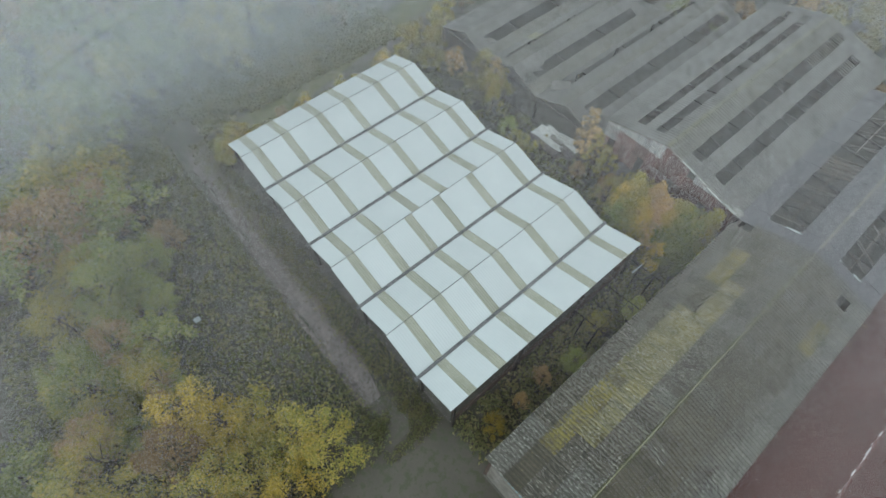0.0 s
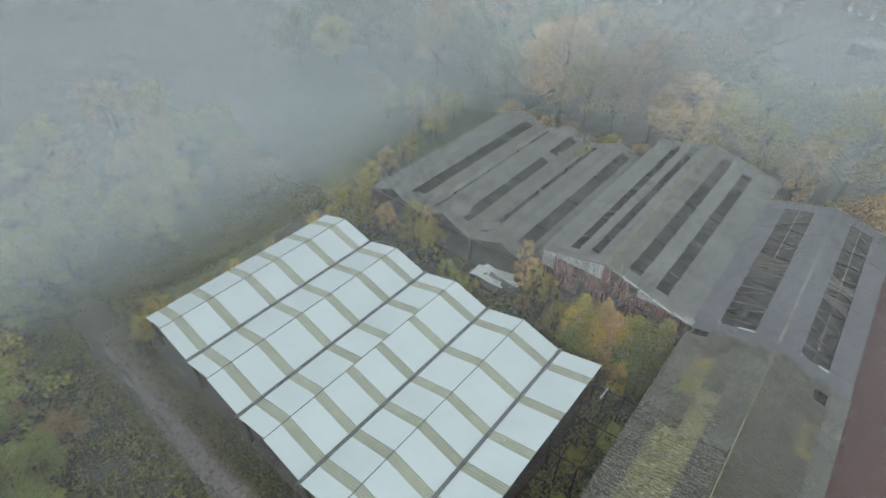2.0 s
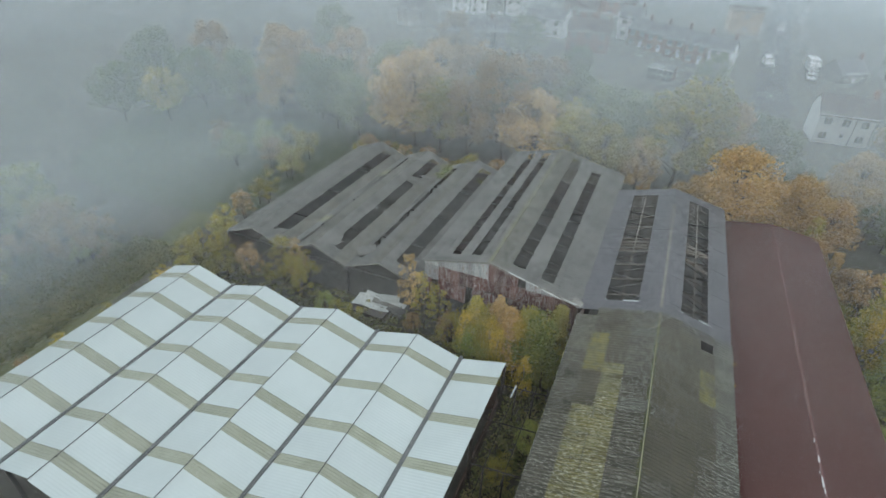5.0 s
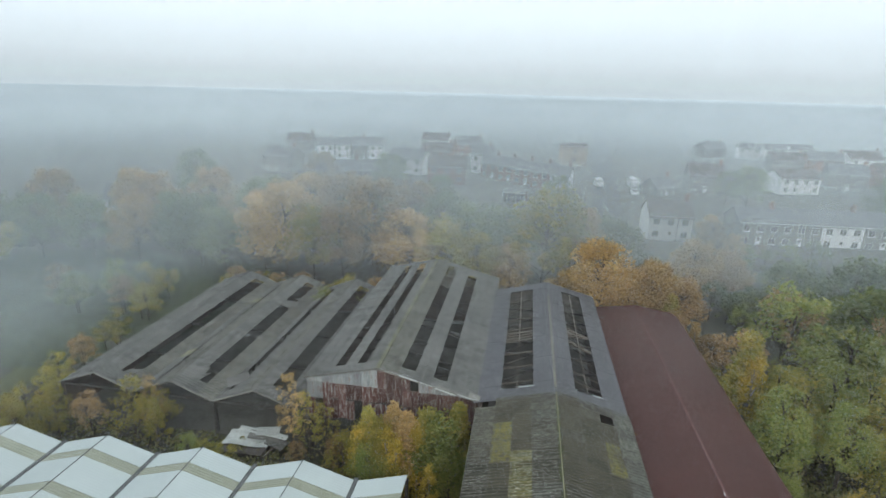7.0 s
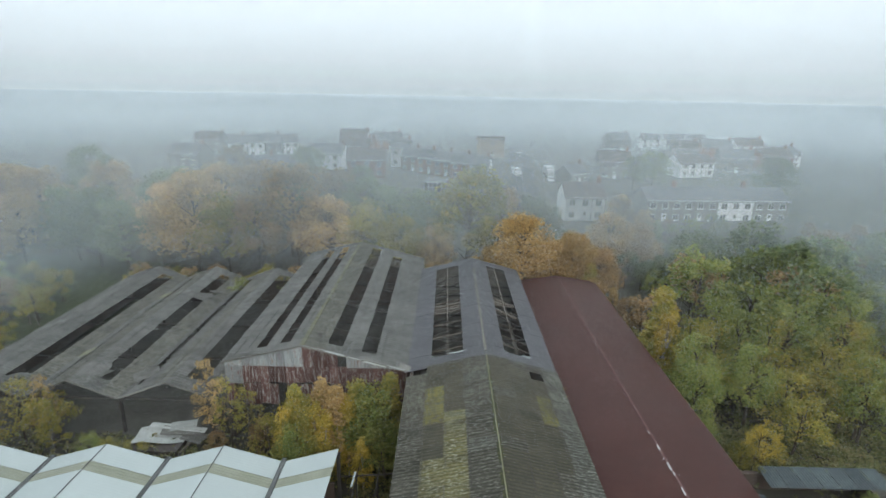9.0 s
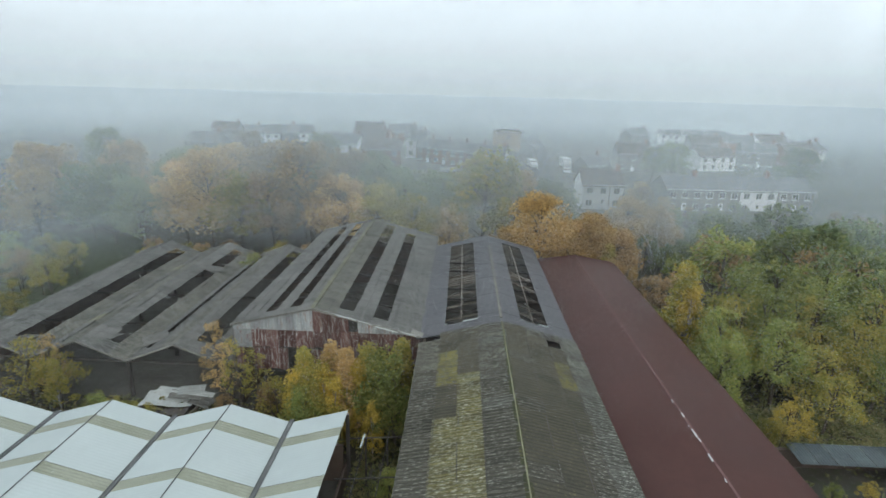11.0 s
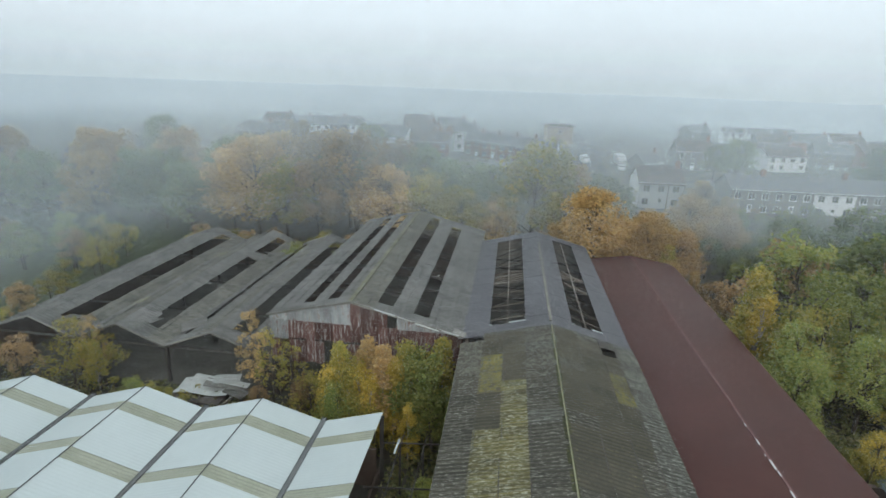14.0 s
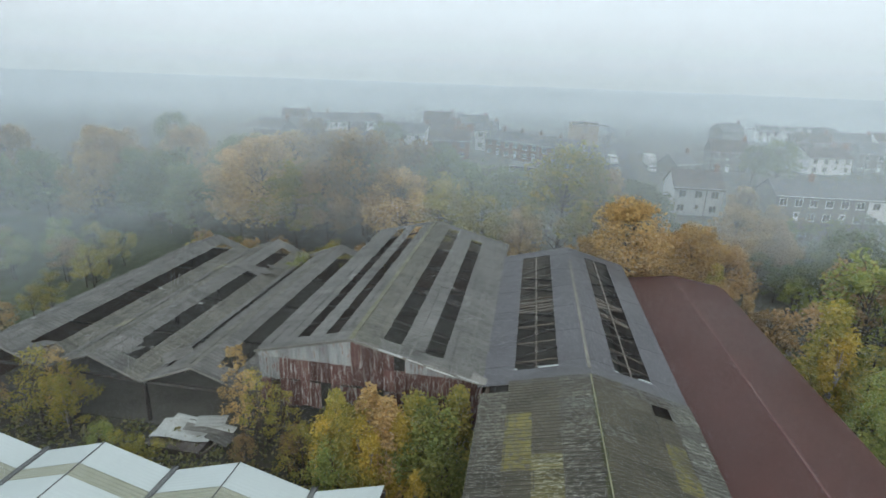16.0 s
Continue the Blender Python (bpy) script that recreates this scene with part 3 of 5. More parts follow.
def long_shed():
    top = thing("long_shed", "long brick shed, mossy fibre-cement roof and dark coated far half", "shed")

    def left(i, j, x, y):
        if i == 2:
            if 12.5 < y < 20 or 29.5 < y < 33.9:
                return M_YELLOW
            return M_MOSSY if 20 < y < 27 else M_SMOOTH
        if i == 1:
            if 14 < y < 30.5:
                return M_MOSSY
            return M_SMOOTH if y > 30 else M_FIBRE_OLD
        if i == 3 and j == 26:
            return None
        return M_LICHEN if y < 13 or (i == 0 and j % 7 == 3) else M_FIBRE_OLD

    def right(i, j, x, y):
        if i == 2 and j == 25:
            return None
        if i == 3:
            return M_LICHEN
        if i == 2 and 30.2 < y < 32.6:
            return M_YELLOW
        if i == 1:
            return M_SMOOTH if 14 < y < 36 else M_FIBRE_OLD
        if i == 2:
            return M_SMOOTH if y > 26 and y < 35 else M_FIBRE_OLD
        return M_SMOOTH if j % 5 != 2 else M_FIBRE_OLD

    roof_slope(top, DX, DZ, DL, DEL, DY0, DJ, [0, 1.6, 2.9, 4.15, 5.65], 1.05, left, pitch=0.26, amp=0.05)
    roof_slope(top, DX, DZ, DR, DER, DY0, DJ, [0, 1.5, 2.9, 3.9, 5.2], 1.05, right, pitch=0.26, amp=0.05)
    # dark coated panels round the two long openings
    sl, sr = (DZ - DEL) / (DX - DL), (DZ - DER) / (DR - DX)
    zl, zr = lambda x: DZ - (DX - x) * sl + 0.03, lambda x: DZ - (x - DX) * sr + 0.03
    O = ((-2.6, -0.2), (2.9, 4.9))
    y_o0, y_o1 = 38.3, 58.6
    for zf, (xa, xb), (oa, ob_) in ((zl, (DL - 0.35, DX), O[0]), (zr, (DX, DR), O[1])):
        strips = [(xa, oa, DJ - 0.3, DY1), (ob_, xb, DJ - 0.3, DY1), (oa, ob_, DJ - 0.3, y_o0), (oa, ob_, y_o1, DY1)]
        for a, b, ya, yb in strips:
            n = max(1, round((yb - ya) / 1.9))
            for k in range(n):
                y0, y1 = ya + (yb - ya) * k / n, ya + (yb - ya) * (k + 1) / n - 0.012
                dz = 0.006 * (k % 2)
                part("dark_panel", Geo().slab([(a, y0, zf(a) + dz), (b, y0, zf(b) + dz), (b, y1, zf(b) + dz), (a, y1, zf(a) + dz)], 0.05).mesh("dark_panel", M_SLATE), top)
        for y in (y_o0,):
            for p, q in ((oa + 1.3, ob_), (oa, oa + 0.15)):
                part("white_edge_strip", Geo().beam((p, y, zf(p) + 0.05), (q, y, zf(q) + 0.05), 0.09, 0.05).mesh("white_edge_strip", M_WHITE), top, "torn white edge strip")
    for x, y, w, l in ((-3.6, 42.6, 0.06, 0.16), (-3.5, 41.9, 0.1, 0.06), (-3.9, 44.0, 0.06, 0.08)):
        part("white_fleck", Geo().slab([(x, y, zl(x) + 0.02), (x + w, y, zl(x + w) + 0.02), (x + w, y + l, zl(x + w) + 0.02), (x, y + l, zl(x) + 0.02)], 0.012).mesh("white_fleck", M_RENDER), top, "small white fragment")
    for x, y, z, a, b in ((-4.1, 36.0, 5.75, 20, 70), (-3.7, 36.3, 5.9, -15, 110), (-3.4, 35.9, 6.05, 12, 40)):
        part("broken_sheet", corrugated("broken_sheet", M_FIBRE_OLD, 0.35, 0.8, 0.1, 0.18, 0.03), top, "broken piece of mossy sheet", pose(x, y, z, a, -10, b))
    # glazing bars and bare rafters left in the openings
    for k in range(9):
        y = y_o0 + 0.9 + 2.35 * k
        part("glazing_bar", Geo().beam((O[0][0], y, zl(O[0][0]) - 0.05), (O[0][1], y + 0.1, zl(O[0][1]) - 0.05), 0.06).mesh("glazing_bar", M_TIMBER), top)
        sag = rnd.uniform(-0.5, 0.1)
        part("glazing_bar", Geo().beam((O[1][0], y + rnd.uniform(-0.6, 0.6), zr(O[1][0]) - 0.1), (O[1][1], y + rnd.uniform(-0.9, 0.9), zr(O[1][1]) + sag), 0.06).mesh("glazing_bar", M_TIMBER), top)
    part("purlin", Geo().beam((-1.4, y_o0, zl(-1.4) - 0.08), (-1.4, y_o1, zl(-1.4) - 0.08), 0.09).mesh("purlin", M_TIMBER), top)
    part("purlin", Geo().beam((3.85, y_o0, zr(3.85) - 0.12), (3.8, y_o1, zr(3.85) - 0.1), 0.09).mesh("purlin", M_TIMBER), top)
    for k in range(7):
        y = 46 + rnd.uniform(0, 3.2)
        part("rafter", Geo().beam((O[0][0], y, zl(O[0][0]) - 0.25), (O[0][1], y + rnd.uniform(-0.3, 0.3), zl(O[0][1]) - 0.2), 0.1).mesh("rafter", M_TIMBER), top)
        y = 46 + rnd.uniform(0, 4)
        part("rafter", Geo().beam((O[1][0], y, zr(O[1][0]) - 0.2), (O[1][1], y + rnd.uniform(-1, 1), zr(O[1][1]) - 0.25), 0.1).mesh("rafter", M_TIMBER), top)
    for k in range(8):
        y = 39.5 + 2.6 * k
        g = Geo().beam((DL, y, 5.2), (DR, y, 5.2), 0.1, 0.2).beam((DL + 1.2, y, 5.2), (DX, y, 7.4), 0.08).beam((DR - 1.2, y, 5.2), (DX, y, 7.4), 0.08)
        part("roof_truss", g.mesh("roof_truss", M_DARKSTEEL), top)
    # ridge: pale lichened capping
    y = DY0
    while y < DJ - 0.3:
        g = Geo()
        y1 = min(y + 1.1, DJ - 0.2)
        dz = rnd.uniform(0, 0.02)
        g.slab([(DX - 0.028, y, DZ + 0.1 + dz), (DX + 0.028, y, DZ + 0.1 + dz), (DX + 0.028, y1 - 0.02, DZ + 0.1 + dz), (DX - 0.028, y1 - 0.02, DZ + 0.1 + dz)], 0.09)
        y = y1
        part("ridge_capping", g.mesh("ridge_capping", M_PALE), top)
    for sgn, slope in ((-1, (DZ - DEL) / (DX - DL)), (1, (DZ - DER) / (DR - DX))):
        y = DY0 + 0.4
        while y < DJ - 1.2:
            long_, w = rnd.uniform(0.9, 2.4), rnd.uniform(0.06, 0.17)
            xa, xb = DX + sgn * 0.03, DX + sgn * (0.03 + w)
            za, zb = DZ + 0.066 - slope * 0.03, DZ + 0.062 - slope * (0.03 + w)
            q = [(xa, y, za), (xb, y + 0.15, zb), (xb, y + long_ - 0.2, zb), (xa, y + long_, za)]
            part("moss_tuft", Geo().slab(q if sgn > 0 else q[::-1], 0.03).mesh("moss_tuft", M_RIDGEMOSS), top, "green moss along the ridge")
            y += long_ + rnd.uniform(0.0, 0.5)
    for sgn, edges in ((-1, (1.6, 2.9, 4.15)), (1, (1.5, 2.9, 3.9))):
        slope = (DZ - DEL) / (DX - DL) if sgn < 0 else (DZ - DER) / (DR - DX)
        for d in edges:
            y = DY0 + rnd.uniform(0, 1)
            while y < DJ - 1.0:
                y1 = min(DJ - 0.4, y + rnd.uniform(0.8, 3.2))
                x, z = DX + sgn * (d + rnd.uniform(0.0, 0.1)), DZ + 0.075 - slope * d
                part("lap_edge", Geo().beam((x, y, z), (x + rnd.uniform(-0.03, 0.03), y1, z), 0.035, 0.03).mesh("lap_edge", M_DARKSTEEL if rnd.random() < 0.6 else M_LICHEN), top, "worn lap of the sheets")
                y = y1 + rnd.uniform(0.1, 1.6)
    g = Geo().slab([(DX - 0.09, DJ + 0.5, DZ + 0.07), (DX + 0.09, DJ + 0.5, DZ + 0.07), (DX + 0.09, DY1 - 4, DZ + 0.07), (DX - 0.09, DY1 - 4, DZ + 0.07)], 0.06)
    part("ridge_capping", g.mesh("ridge_capping", M_CAP), top, "worn grey ridge capping")
    # walls
    for x, z in ((DL + 0.25, DEL - 0.15), (DR - 0.25, DER - 0.15)):
        part("side_wall", Geo().box(x - 0.12, DY0 + 0.3, 0, x + 0.12, DY1 - 0.1, z).mesh("side_wall", M_BRICK), top, "sooty brick side wall")
    for y in (DY0 + 0.35, DY1 - 0.25):
        g = Geo()
        a, b = DL + 0.37, DR - 0.37
        g.add([(a, y, 0), (b, y, 0), (b, y, DER - 0.1), (DX, y, DZ - 0.06), (a, y, DEL - 0.1), (a, y + 0.24, 0), (b, y + 0.24, 0), (b, y + 0.24, DER - 0.1), (DX, y + 0.24, DZ - 0.06), (a, y + 0.24, DEL - 0.1)],
              [(0, 1, 2, 3, 4), (9, 8, 7, 6, 5), (0, 5, 6, 1), (1, 6, 7, 2), (2, 7, 8, 3), (3, 8, 9, 4), (4, 9, 5, 0)])
        part("gable_wall", g.mesh("gable_wall", M_BOARD), top, "stained pale gable wall")
    g = Geo()
    for k in range(9):
        x = -3.4 + 0.32 * k
        h = 0.35 + 0.2 * ((k * 7) % 3)
        g.box(x, DY0 + 0.325, 4.6, x + 0.2, DY0 + 0.345, 4.6 + h)
    part("painted_bars", g.mesh("painted_bars", M_TEAL), top, "teal painted marks on the gable")
    return top


long_shed()


# ---- tall shed with rusty gable ----
BX, BZ, BL, BR = -12.0, 8.2, -17.9, -4.3
BEL, BER, BY0, BY1 = 6.75, 6.3, 37.4, 64.6


def tall_shed():
    top = thing("tall_shed", "derelict shed, grey fibre-cement roof and rust-red gable cladding", "shed")

    def strips(spans):
        def choose(i, j, x, y):
            return None if (i in spans and 38.4 < y < 63.2) else M_FIBRE
        return choose

    def right(i, j, x, y):
        if i == 1 and 38.4 < y < 63.6:
            return None
        if i == 3 and 38.0 < y < 61.6:
            return None
        return M_FIBRE_GREY if i == 0 else M_FIBRE

    roof_slope(top, BX, BZ, BR, BER, BY0 - 0.3, BY1, [0, 1.5, 2.7, 4.0, 5.2, 7.75], 1.25, right, pitch=0.29, amp=0.032)
    roof_slope(top, BX, BZ, BL, BEL, BY0 - 0.3, BY1, [0, 1.03, 1.98, 2.85, 3.8, 5.95], 1.25, strips((1, 3)), pitch=0.29, amp=0.032)
    lap_lines(top, (BX, BZ), (BR, BER), (0.14, 0.44, 0.74, 0.86), BY0, BY1, 51)
    lap_lines(top, (BX, BZ), (BL, BEL), (0.1, 0.4, 0.76, 0.9), BY0, BY1, 52)
    for k in range(24):
        y = BY0 - 0.3 + k * 1.14
        part("ridge_capping", Geo().beam((BX, y, BZ + 0.05), (BX, y + 1.1, BZ + 0.05 + 0.01 * (k % 2)), 0.28, 0.08).mesh("ridge_capping", M_FIBRE_MOSS), top)
    for x in (-17.3, -16.1, -14.4, -12.6, -10.6, -9.2, -7.95, -6.7, -5.3):
        z = BZ - abs(x - BX) * 0.248 - 0.16
        part("purlin", Geo().beam((x, BY0, z), (x, BY1, z), 0.07, 0.14).mesh("purlin", M_DARKSTEEL), top)
    for k in range(5):
        y = 41.5 + 5.2 * k
        g = Geo().beam((BL, y, 6.0), (BX, y, 7.9), 0.09, 0.14).beam((BR, y, 6.0), (BX, y, 7.9), 0.09, 0.14).beam((BL, y, 5.6), (BR, y, 5.6), 0.09, 0.12)
        part("roof_truss", g.mesh("roof_truss", M_DARKSTEEL), top)
    for k in range(8):
        y = 40.1 + 2.9 * k + 0.4 * (k % 3)
        for xa, xb in ((-10.4, -9.25), (-7.9, -6.75)):
            f = lambda x: BZ - (x - BX) * 0.248 + 0.0
            part("glazing_bar", Geo().beam((xa, y, f(xa)), (xb, y + 0.05, f(xb)), 0.03).mesh("glazing_bar", M_GUTTER), top)
    # slatted ends of the right-hand gaps and torn white flashings
    f = lambda x: BZ - (x - BX) * 0.248
    for xa, xb, ya, yb in ((-10.45, -9.35, 56.9, 63.3), (-7.95, -6.85, 58.9, 61.4)):
        y = ya
        while y < yb:
            part("slat", Geo().beam((xa, y, f(xa) - 0.05), (xb, y + 0.05, f(xb) - 0.05), 0.16, 0.04).mesh("slat", M_SMOOTH), top)
            y += 0.36
    for xa, ya, xb, yb in ((-9.6, 56.3, -9.25, 56.9), (-9.3, 61.6, -9.28, 63.6), (-6.8, 60.2, -6.7, 61.6), (-9.9, 56.2, -9.6, 56.25)):
        part("white_flashing", Geo().beam((xa, ya, f(xa) + 0.06), (xb, yb, f(xb) + 0.06), 0.06, 0.03).mesh("white_flashing", M_PALESHEET), top, "torn white flashing")
    # gable of cladding sheets in three rows
    zt = lambda x: BZ - 0.12 - abs(x - BX) * 0.248
    n, w = 21, (BR - BL) / 21
    for k in range(n):
        a, b = BL + k * w, BL + (k + 1) * w
        for r, (za, zb) in enumerate(((3.1, 4.9), (4.85, 6.45), (6.4, 99))):
            t0, t1 = min(zb, zt(a + 0.02)), min(zb, zt(b - 0.02))
            if max(t0, t1) < za + 0.1:
                continue
            mid = (a + b) / 2
            if r == 2 and -9.3 < mid < -8.6:
                continue
            m = M_RUSTSHEET
            if r == 2:
                m = M_GALV if (mid < -13.2 or mid > -8.7) else (M_RUSTSHEET if mid > -12.0 else M_GALV)
            if r == 1 and mid < -16.6:
                m = M_GALV
            if r == 0 and k % 5 == 1:
                continue
            y = BY0 - 0.05 * r - rnd.uniform(0.0, 0.04)
            low = za + (rnd.uniform(0, 0.25) if r < 2 else 0)
            g = Geo()
            cols = 6
            for c in range(cols):
                xa, xb = a + (b - a) * c / cols, a + (b - a) * (c + 1) / cols
                ya, yb = y - 0.03 * (c % 2), y - 0.03 * ((c + 1) % 2)
                ta, tb = min(zb, zt(xa)), min(zb, zt(xb))
                g.add([(xa, ya, low), (xb, yb, low), (xb, yb, tb), (xa, ya, ta)], [(0, 1, 2, 3)])
            part("cladding_sheet", g.mesh("cladding_sheet", m), top)
    for x, y, z, r, tz in ((-7.4, 37.0, 7.1, 1.5, -4), (-5.9, 36.8, 6.75, 1.6, 6), (-5.0, 37.2, 6.6, 1.0, -10)):
        part("broken_sheet", corrugated("broken_sheet", M_BOARD, 0.6, r, r * 0.25, 0.2, 0.04), top, "cracked pale sheet along the eaves", pose(x, y, z, 3, 2, tz))
    for x in (BL + 0.1, -15.8, BX, -8.1, BR - 0.1):
        part("post", Geo().box(x - 0.12, BY0 + 0.1, 0, x + 0.12, BY0 + 0.34, zt(x) - 0.1).mesh("post", M_DARKSTEEL), top)
    for xa, xb, za, zb in ((BL - 0.1, BX, BEL + 0.03, BZ + 0.03), (BX, BR + 0.1, BZ + 0.03, BER + 0.03)):
        part("bargeboard", Geo().beam((xa, BY0 - 0.36, za), (xb, BY0 - 0.36, zb), 0.05, 0.15).mesh("bargeboard", M_BOARD), top, "peeling pale bargeboard")
    for k, (fa, fb) in enumerate(((0.22, 0.4), (0.43, 0.56), (0.58, 0.8), (0.82, 0.97))):
        p = [(BX + (BR - BX) * q, BY0 - 0.42 + 0.05 * (k % 2), BZ + (BER - BZ) * q + 0.1 - 0.04 * (k % 3)) for q in (fa, fb)]
        part("flaking_board", Geo().beam(p[0], p[1], 0.16, 0.04).mesh("flaking_board", M_PALESHEET), top, "flaking pale verge board")
    for x, z in ((BL + 0.15, BEL - 0.25), (BR - 0.15, BER - 0.25)):
        part("side_wall", Geo().box(x - 0.1, BY0 + 0.4, 0, x + 0.1, BY1 - 0.3, z).mesh("side_wall", M_BRICK), top, "sooty brick side wall")
    part("back_wall", Geo().box(BL + 0.3, BY1 - 0.25, 0, BR - 0.3, BY1 - 0.05, 6.0).mesh("back_wall", M_BRICK), top, "sooty brick back wall")
    return top


tall_shed()


# ---- low triple-bay shed ----
CX = [(-41.1, 3.2), (-37.4, 4.6), (-33.75, 3.15), (-30.1, 4.65), (-26.5, 3.15), (-22.7, 4.65), (-18.7, 3.2)]
CY0, CY1 = 37.6, 64.5


def low_shed():
    top = thing("triple_bay_shed", "low derelict shed with three grey ridged roofs and dark gaps", "shed")
    gaps = {1: (1,), 2: (1,), 3: (1,), 4: (2,), 5: (1,)}
    for s in range(6):
        (xa, za), (xb, zb) = CX[s], CX[s + 1]
        hi, lo = ((xa, za), (xb, zb)) if za > zb else ((xb, zb), (xa, za))
        total = abs(lo[0] - hi[0])
        edges = {1: [0, 1.2, 2.45, total], 2: [0, 1.95, 2.5, total], 3: [0, 1.05, 2.2, total], 4: [0, 1.2, 2.2, 3.1, total], 5: [0, 0.85, 2.2, total]}.get(s, [0, total / 2, total])

        def choose(i, j, x, y, s=s):
            if i in gaps.get(s, ()) and 39.3 < y < 63.6:
                if s == 3 and 55.6 < y < 57.4:
                    return M_FIBRE
                return None
            if s == 2 and i == 2 and 41 < y < 62 and j % 9 == 4:
                return M_PALE
            return M_FIBRE_GREY if (s in (1, 3) and i == 2) or (s in (2, 4) and i == 0) else M_FIBRE
        roof_slope(top, hi[0], hi[1], lo[0], lo[1], CY0, CY1, edges, 1.5, choose, pitch=0.29, amp=0.032)
        lap_lines(top, hi, lo, {1: (0.12, 0.82, 0.92), 2: (0.2, 0.42, 0.8), 3: (0.14, 0.7, 0.9), 4: (0.16, 0.9), 5: (0.1, 0.7, 0.85)}.get(s, (0.25, 0.5, 0.78)), CY0, CY1, 60 + s)
    for x, z in CX[2:5:2]:
        part("valley_gutter", Geo().box(x - 0.16, CY0 - 0.1, z - 0.05, x + 0.16, CY1, z + 0.04).mesh("valley_gutter", M_DARKSTEEL), top, "dark valley gutter")
    for s in range(6):
        (xa, za), (xb, zb) = CX[s], CX[s + 1]
        part("bargeboard", Geo().beam((xa, CY0 - 0.06, za + 0.03), (xb, CY0 - 0.06, zb + 0.03), 0.06, 0.12).mesh("bargeboard", M_BOARD), top, "weathered bargeboard")
        for f in (0.12, 0.88):
            x, z = xa + (xb - xa) * f, za + (zb - za) * f - 0.14
            part("purlin", Geo().beam((x, CY0, z), (x, CY1, z), 0.07, 0.12).mesh("purlin", M_DARKSTEEL), top)
    for y in (CY0 + 0.3, 44.3, 51, 57.7, CY1 - 0.4):
        for x, z in CX[::2]:
            part("post", Geo().box(x - 0.1, y - 0.1, 0, x + 0.1, y + 0.1, z - 0.08).mesh("post", M_DARKSTEEL), top)
        part("tie_beam", Geo().beam((CX[0][0], y, 3.0), (CX[-1][0], y, 3.0), 0.1, 0.16).mesh("tie_beam", M_DARKSTEEL), top)
    part("back_wall", Geo().box(-41, CY1 - 0.3, 0, -19.8, CY1 - 0.1, 3.0).mesh("back_wall", M_BRICK), top, "sooty brick back wall")
    part("side_wall", Geo().box(-41.1, CY0 + 0.3, 0, -40.9, CY1 - 0.4, 3.0).mesh("side_wall", M_BRICK), top, "sooty brick side wall")
    # torn edges where the gaps begin
    for pts in ([(-29.3, 39.1), (-28.6, 39.2), (-28.3, 40.5), (-28.8, 40.0)], [(-29.1, 39.9), (-28.7, 39.6), (-28.7, 40.9), (-29.1, 41.2)], [(-25.5, 38.9), (-25.0, 39.1), (-24.6, 40.7), (-25.1, 40.1)], [(-24.9, 39.4), (-24.5, 39.3), (-24.5, 41.4), (-24.8, 40.6)], [(-35.9, 39.1), (-35.2, 39.2), (-34.9, 40.2), (-35.6, 39.8)]):
        zc = lambda x: (4.65 - (x + 30.1) * 0.417 if x < -26.5 else 3.15 + (x + 26.5) * 0.375) if x > -31 else 4.6 - (x + 37.4) * 0.397
        part("torn_sheet", Geo().slab([(x, y, zc(x) + 0.05) for x, y in pts], 0.02).mesh("torn_sheet", M_FIBRE), top, "torn roof sheet edge")
    # loosened sheets hanging off the roof
    for x, y, z, tx, ty, tz in ((-26.0, 39.2, 3.6, 14, -10, 35), (-24.6, 38.6, 3.9, -8, 18, 20), (-28.9, 55.4, 4.25, 12, 14, 30), (-28.2, 56.4, 4.1, -10, 20, 15), (-27.4, 57.6, 3.85, 8, 16, 70)):
        part("loose_sheet", corrugated("loose_sheet", M_FIBRE, 1.1, 1.9, 0.1, 0.19, 0.04), top, "slipped grey roof sheet", pose(x, y, z, tx, ty, tz))
    return top


low_shed()


def fallen_roof_panel():
    top = thing("fallen_roofing", "heap of fallen pale roofing sheets on the ground", "roofing sheets")
    g = Geo()
    n, k = 14, 6
    # a long pale sheet, curled up along one edge and sagging at its end
    g.v = [(-24.9 + 3.9 * i / (n - 1) + 0.25 * (q / (k - 1)), 35.7 + 1.35 * q / (k - 1) + 0.3 * i / (n - 1), 0.62 + 0.1 * math.sin(i * 0.5) + 0.42 * (q / (k - 1)) ** 2 + 0.02 * (q % 2)) for i in range(n) for q in range(k)]
    g.f = [(i * k + q, (i + 1) * k + q, (i + 1) * k + q + 1, i * k + q + 1) for i in range(n - 1) for q in range(k - 1)]
    ob = part("roof_sheet", g.mesh("roof_sheet", M_PALESHEET), top, "curled chalky white sheet")
    ob.modifiers.new("thick", "SOLIDIFY").thickness = 0.02
    for x, y, z, w, r, rx, ry, rz, m in ((-22.9, 36.3, 1.0, 1.0, 2.6, 10, 2, 4, M_BOARD), (-24.0, 36.95, 1.2, 0.55, 4.3, 6, 3, -3, M_PALESHEET), (-22.3, 36.6, 1.1, 0.9, 1.9, 12, -3, 12, M_PALESHEET), (-21.4, 36.2, 0.75, 1.1, 1.7, 6, 6, -12, M_FIBRE)):
        part("roof_sheet", corrugated("roof_sheet", m, w, r, 0.1, 0.3, 0.022), top, "", pose(x, y, z, rx, ry, rz))
    for k in range(5):
        part("timber", Geo().beam((-25 + k, 35.2, 0.25), (-24.4 + k, 37.0, 0.4), 0.12).mesh("timber", M_TIMBER), top)
    part("rubble", Geo().box(-25.0, 35.2, -0.02, -21.2, 36.8, 0.35).mesh("rubble", M_CONC), top)
    return top


fallen_roof_panel()


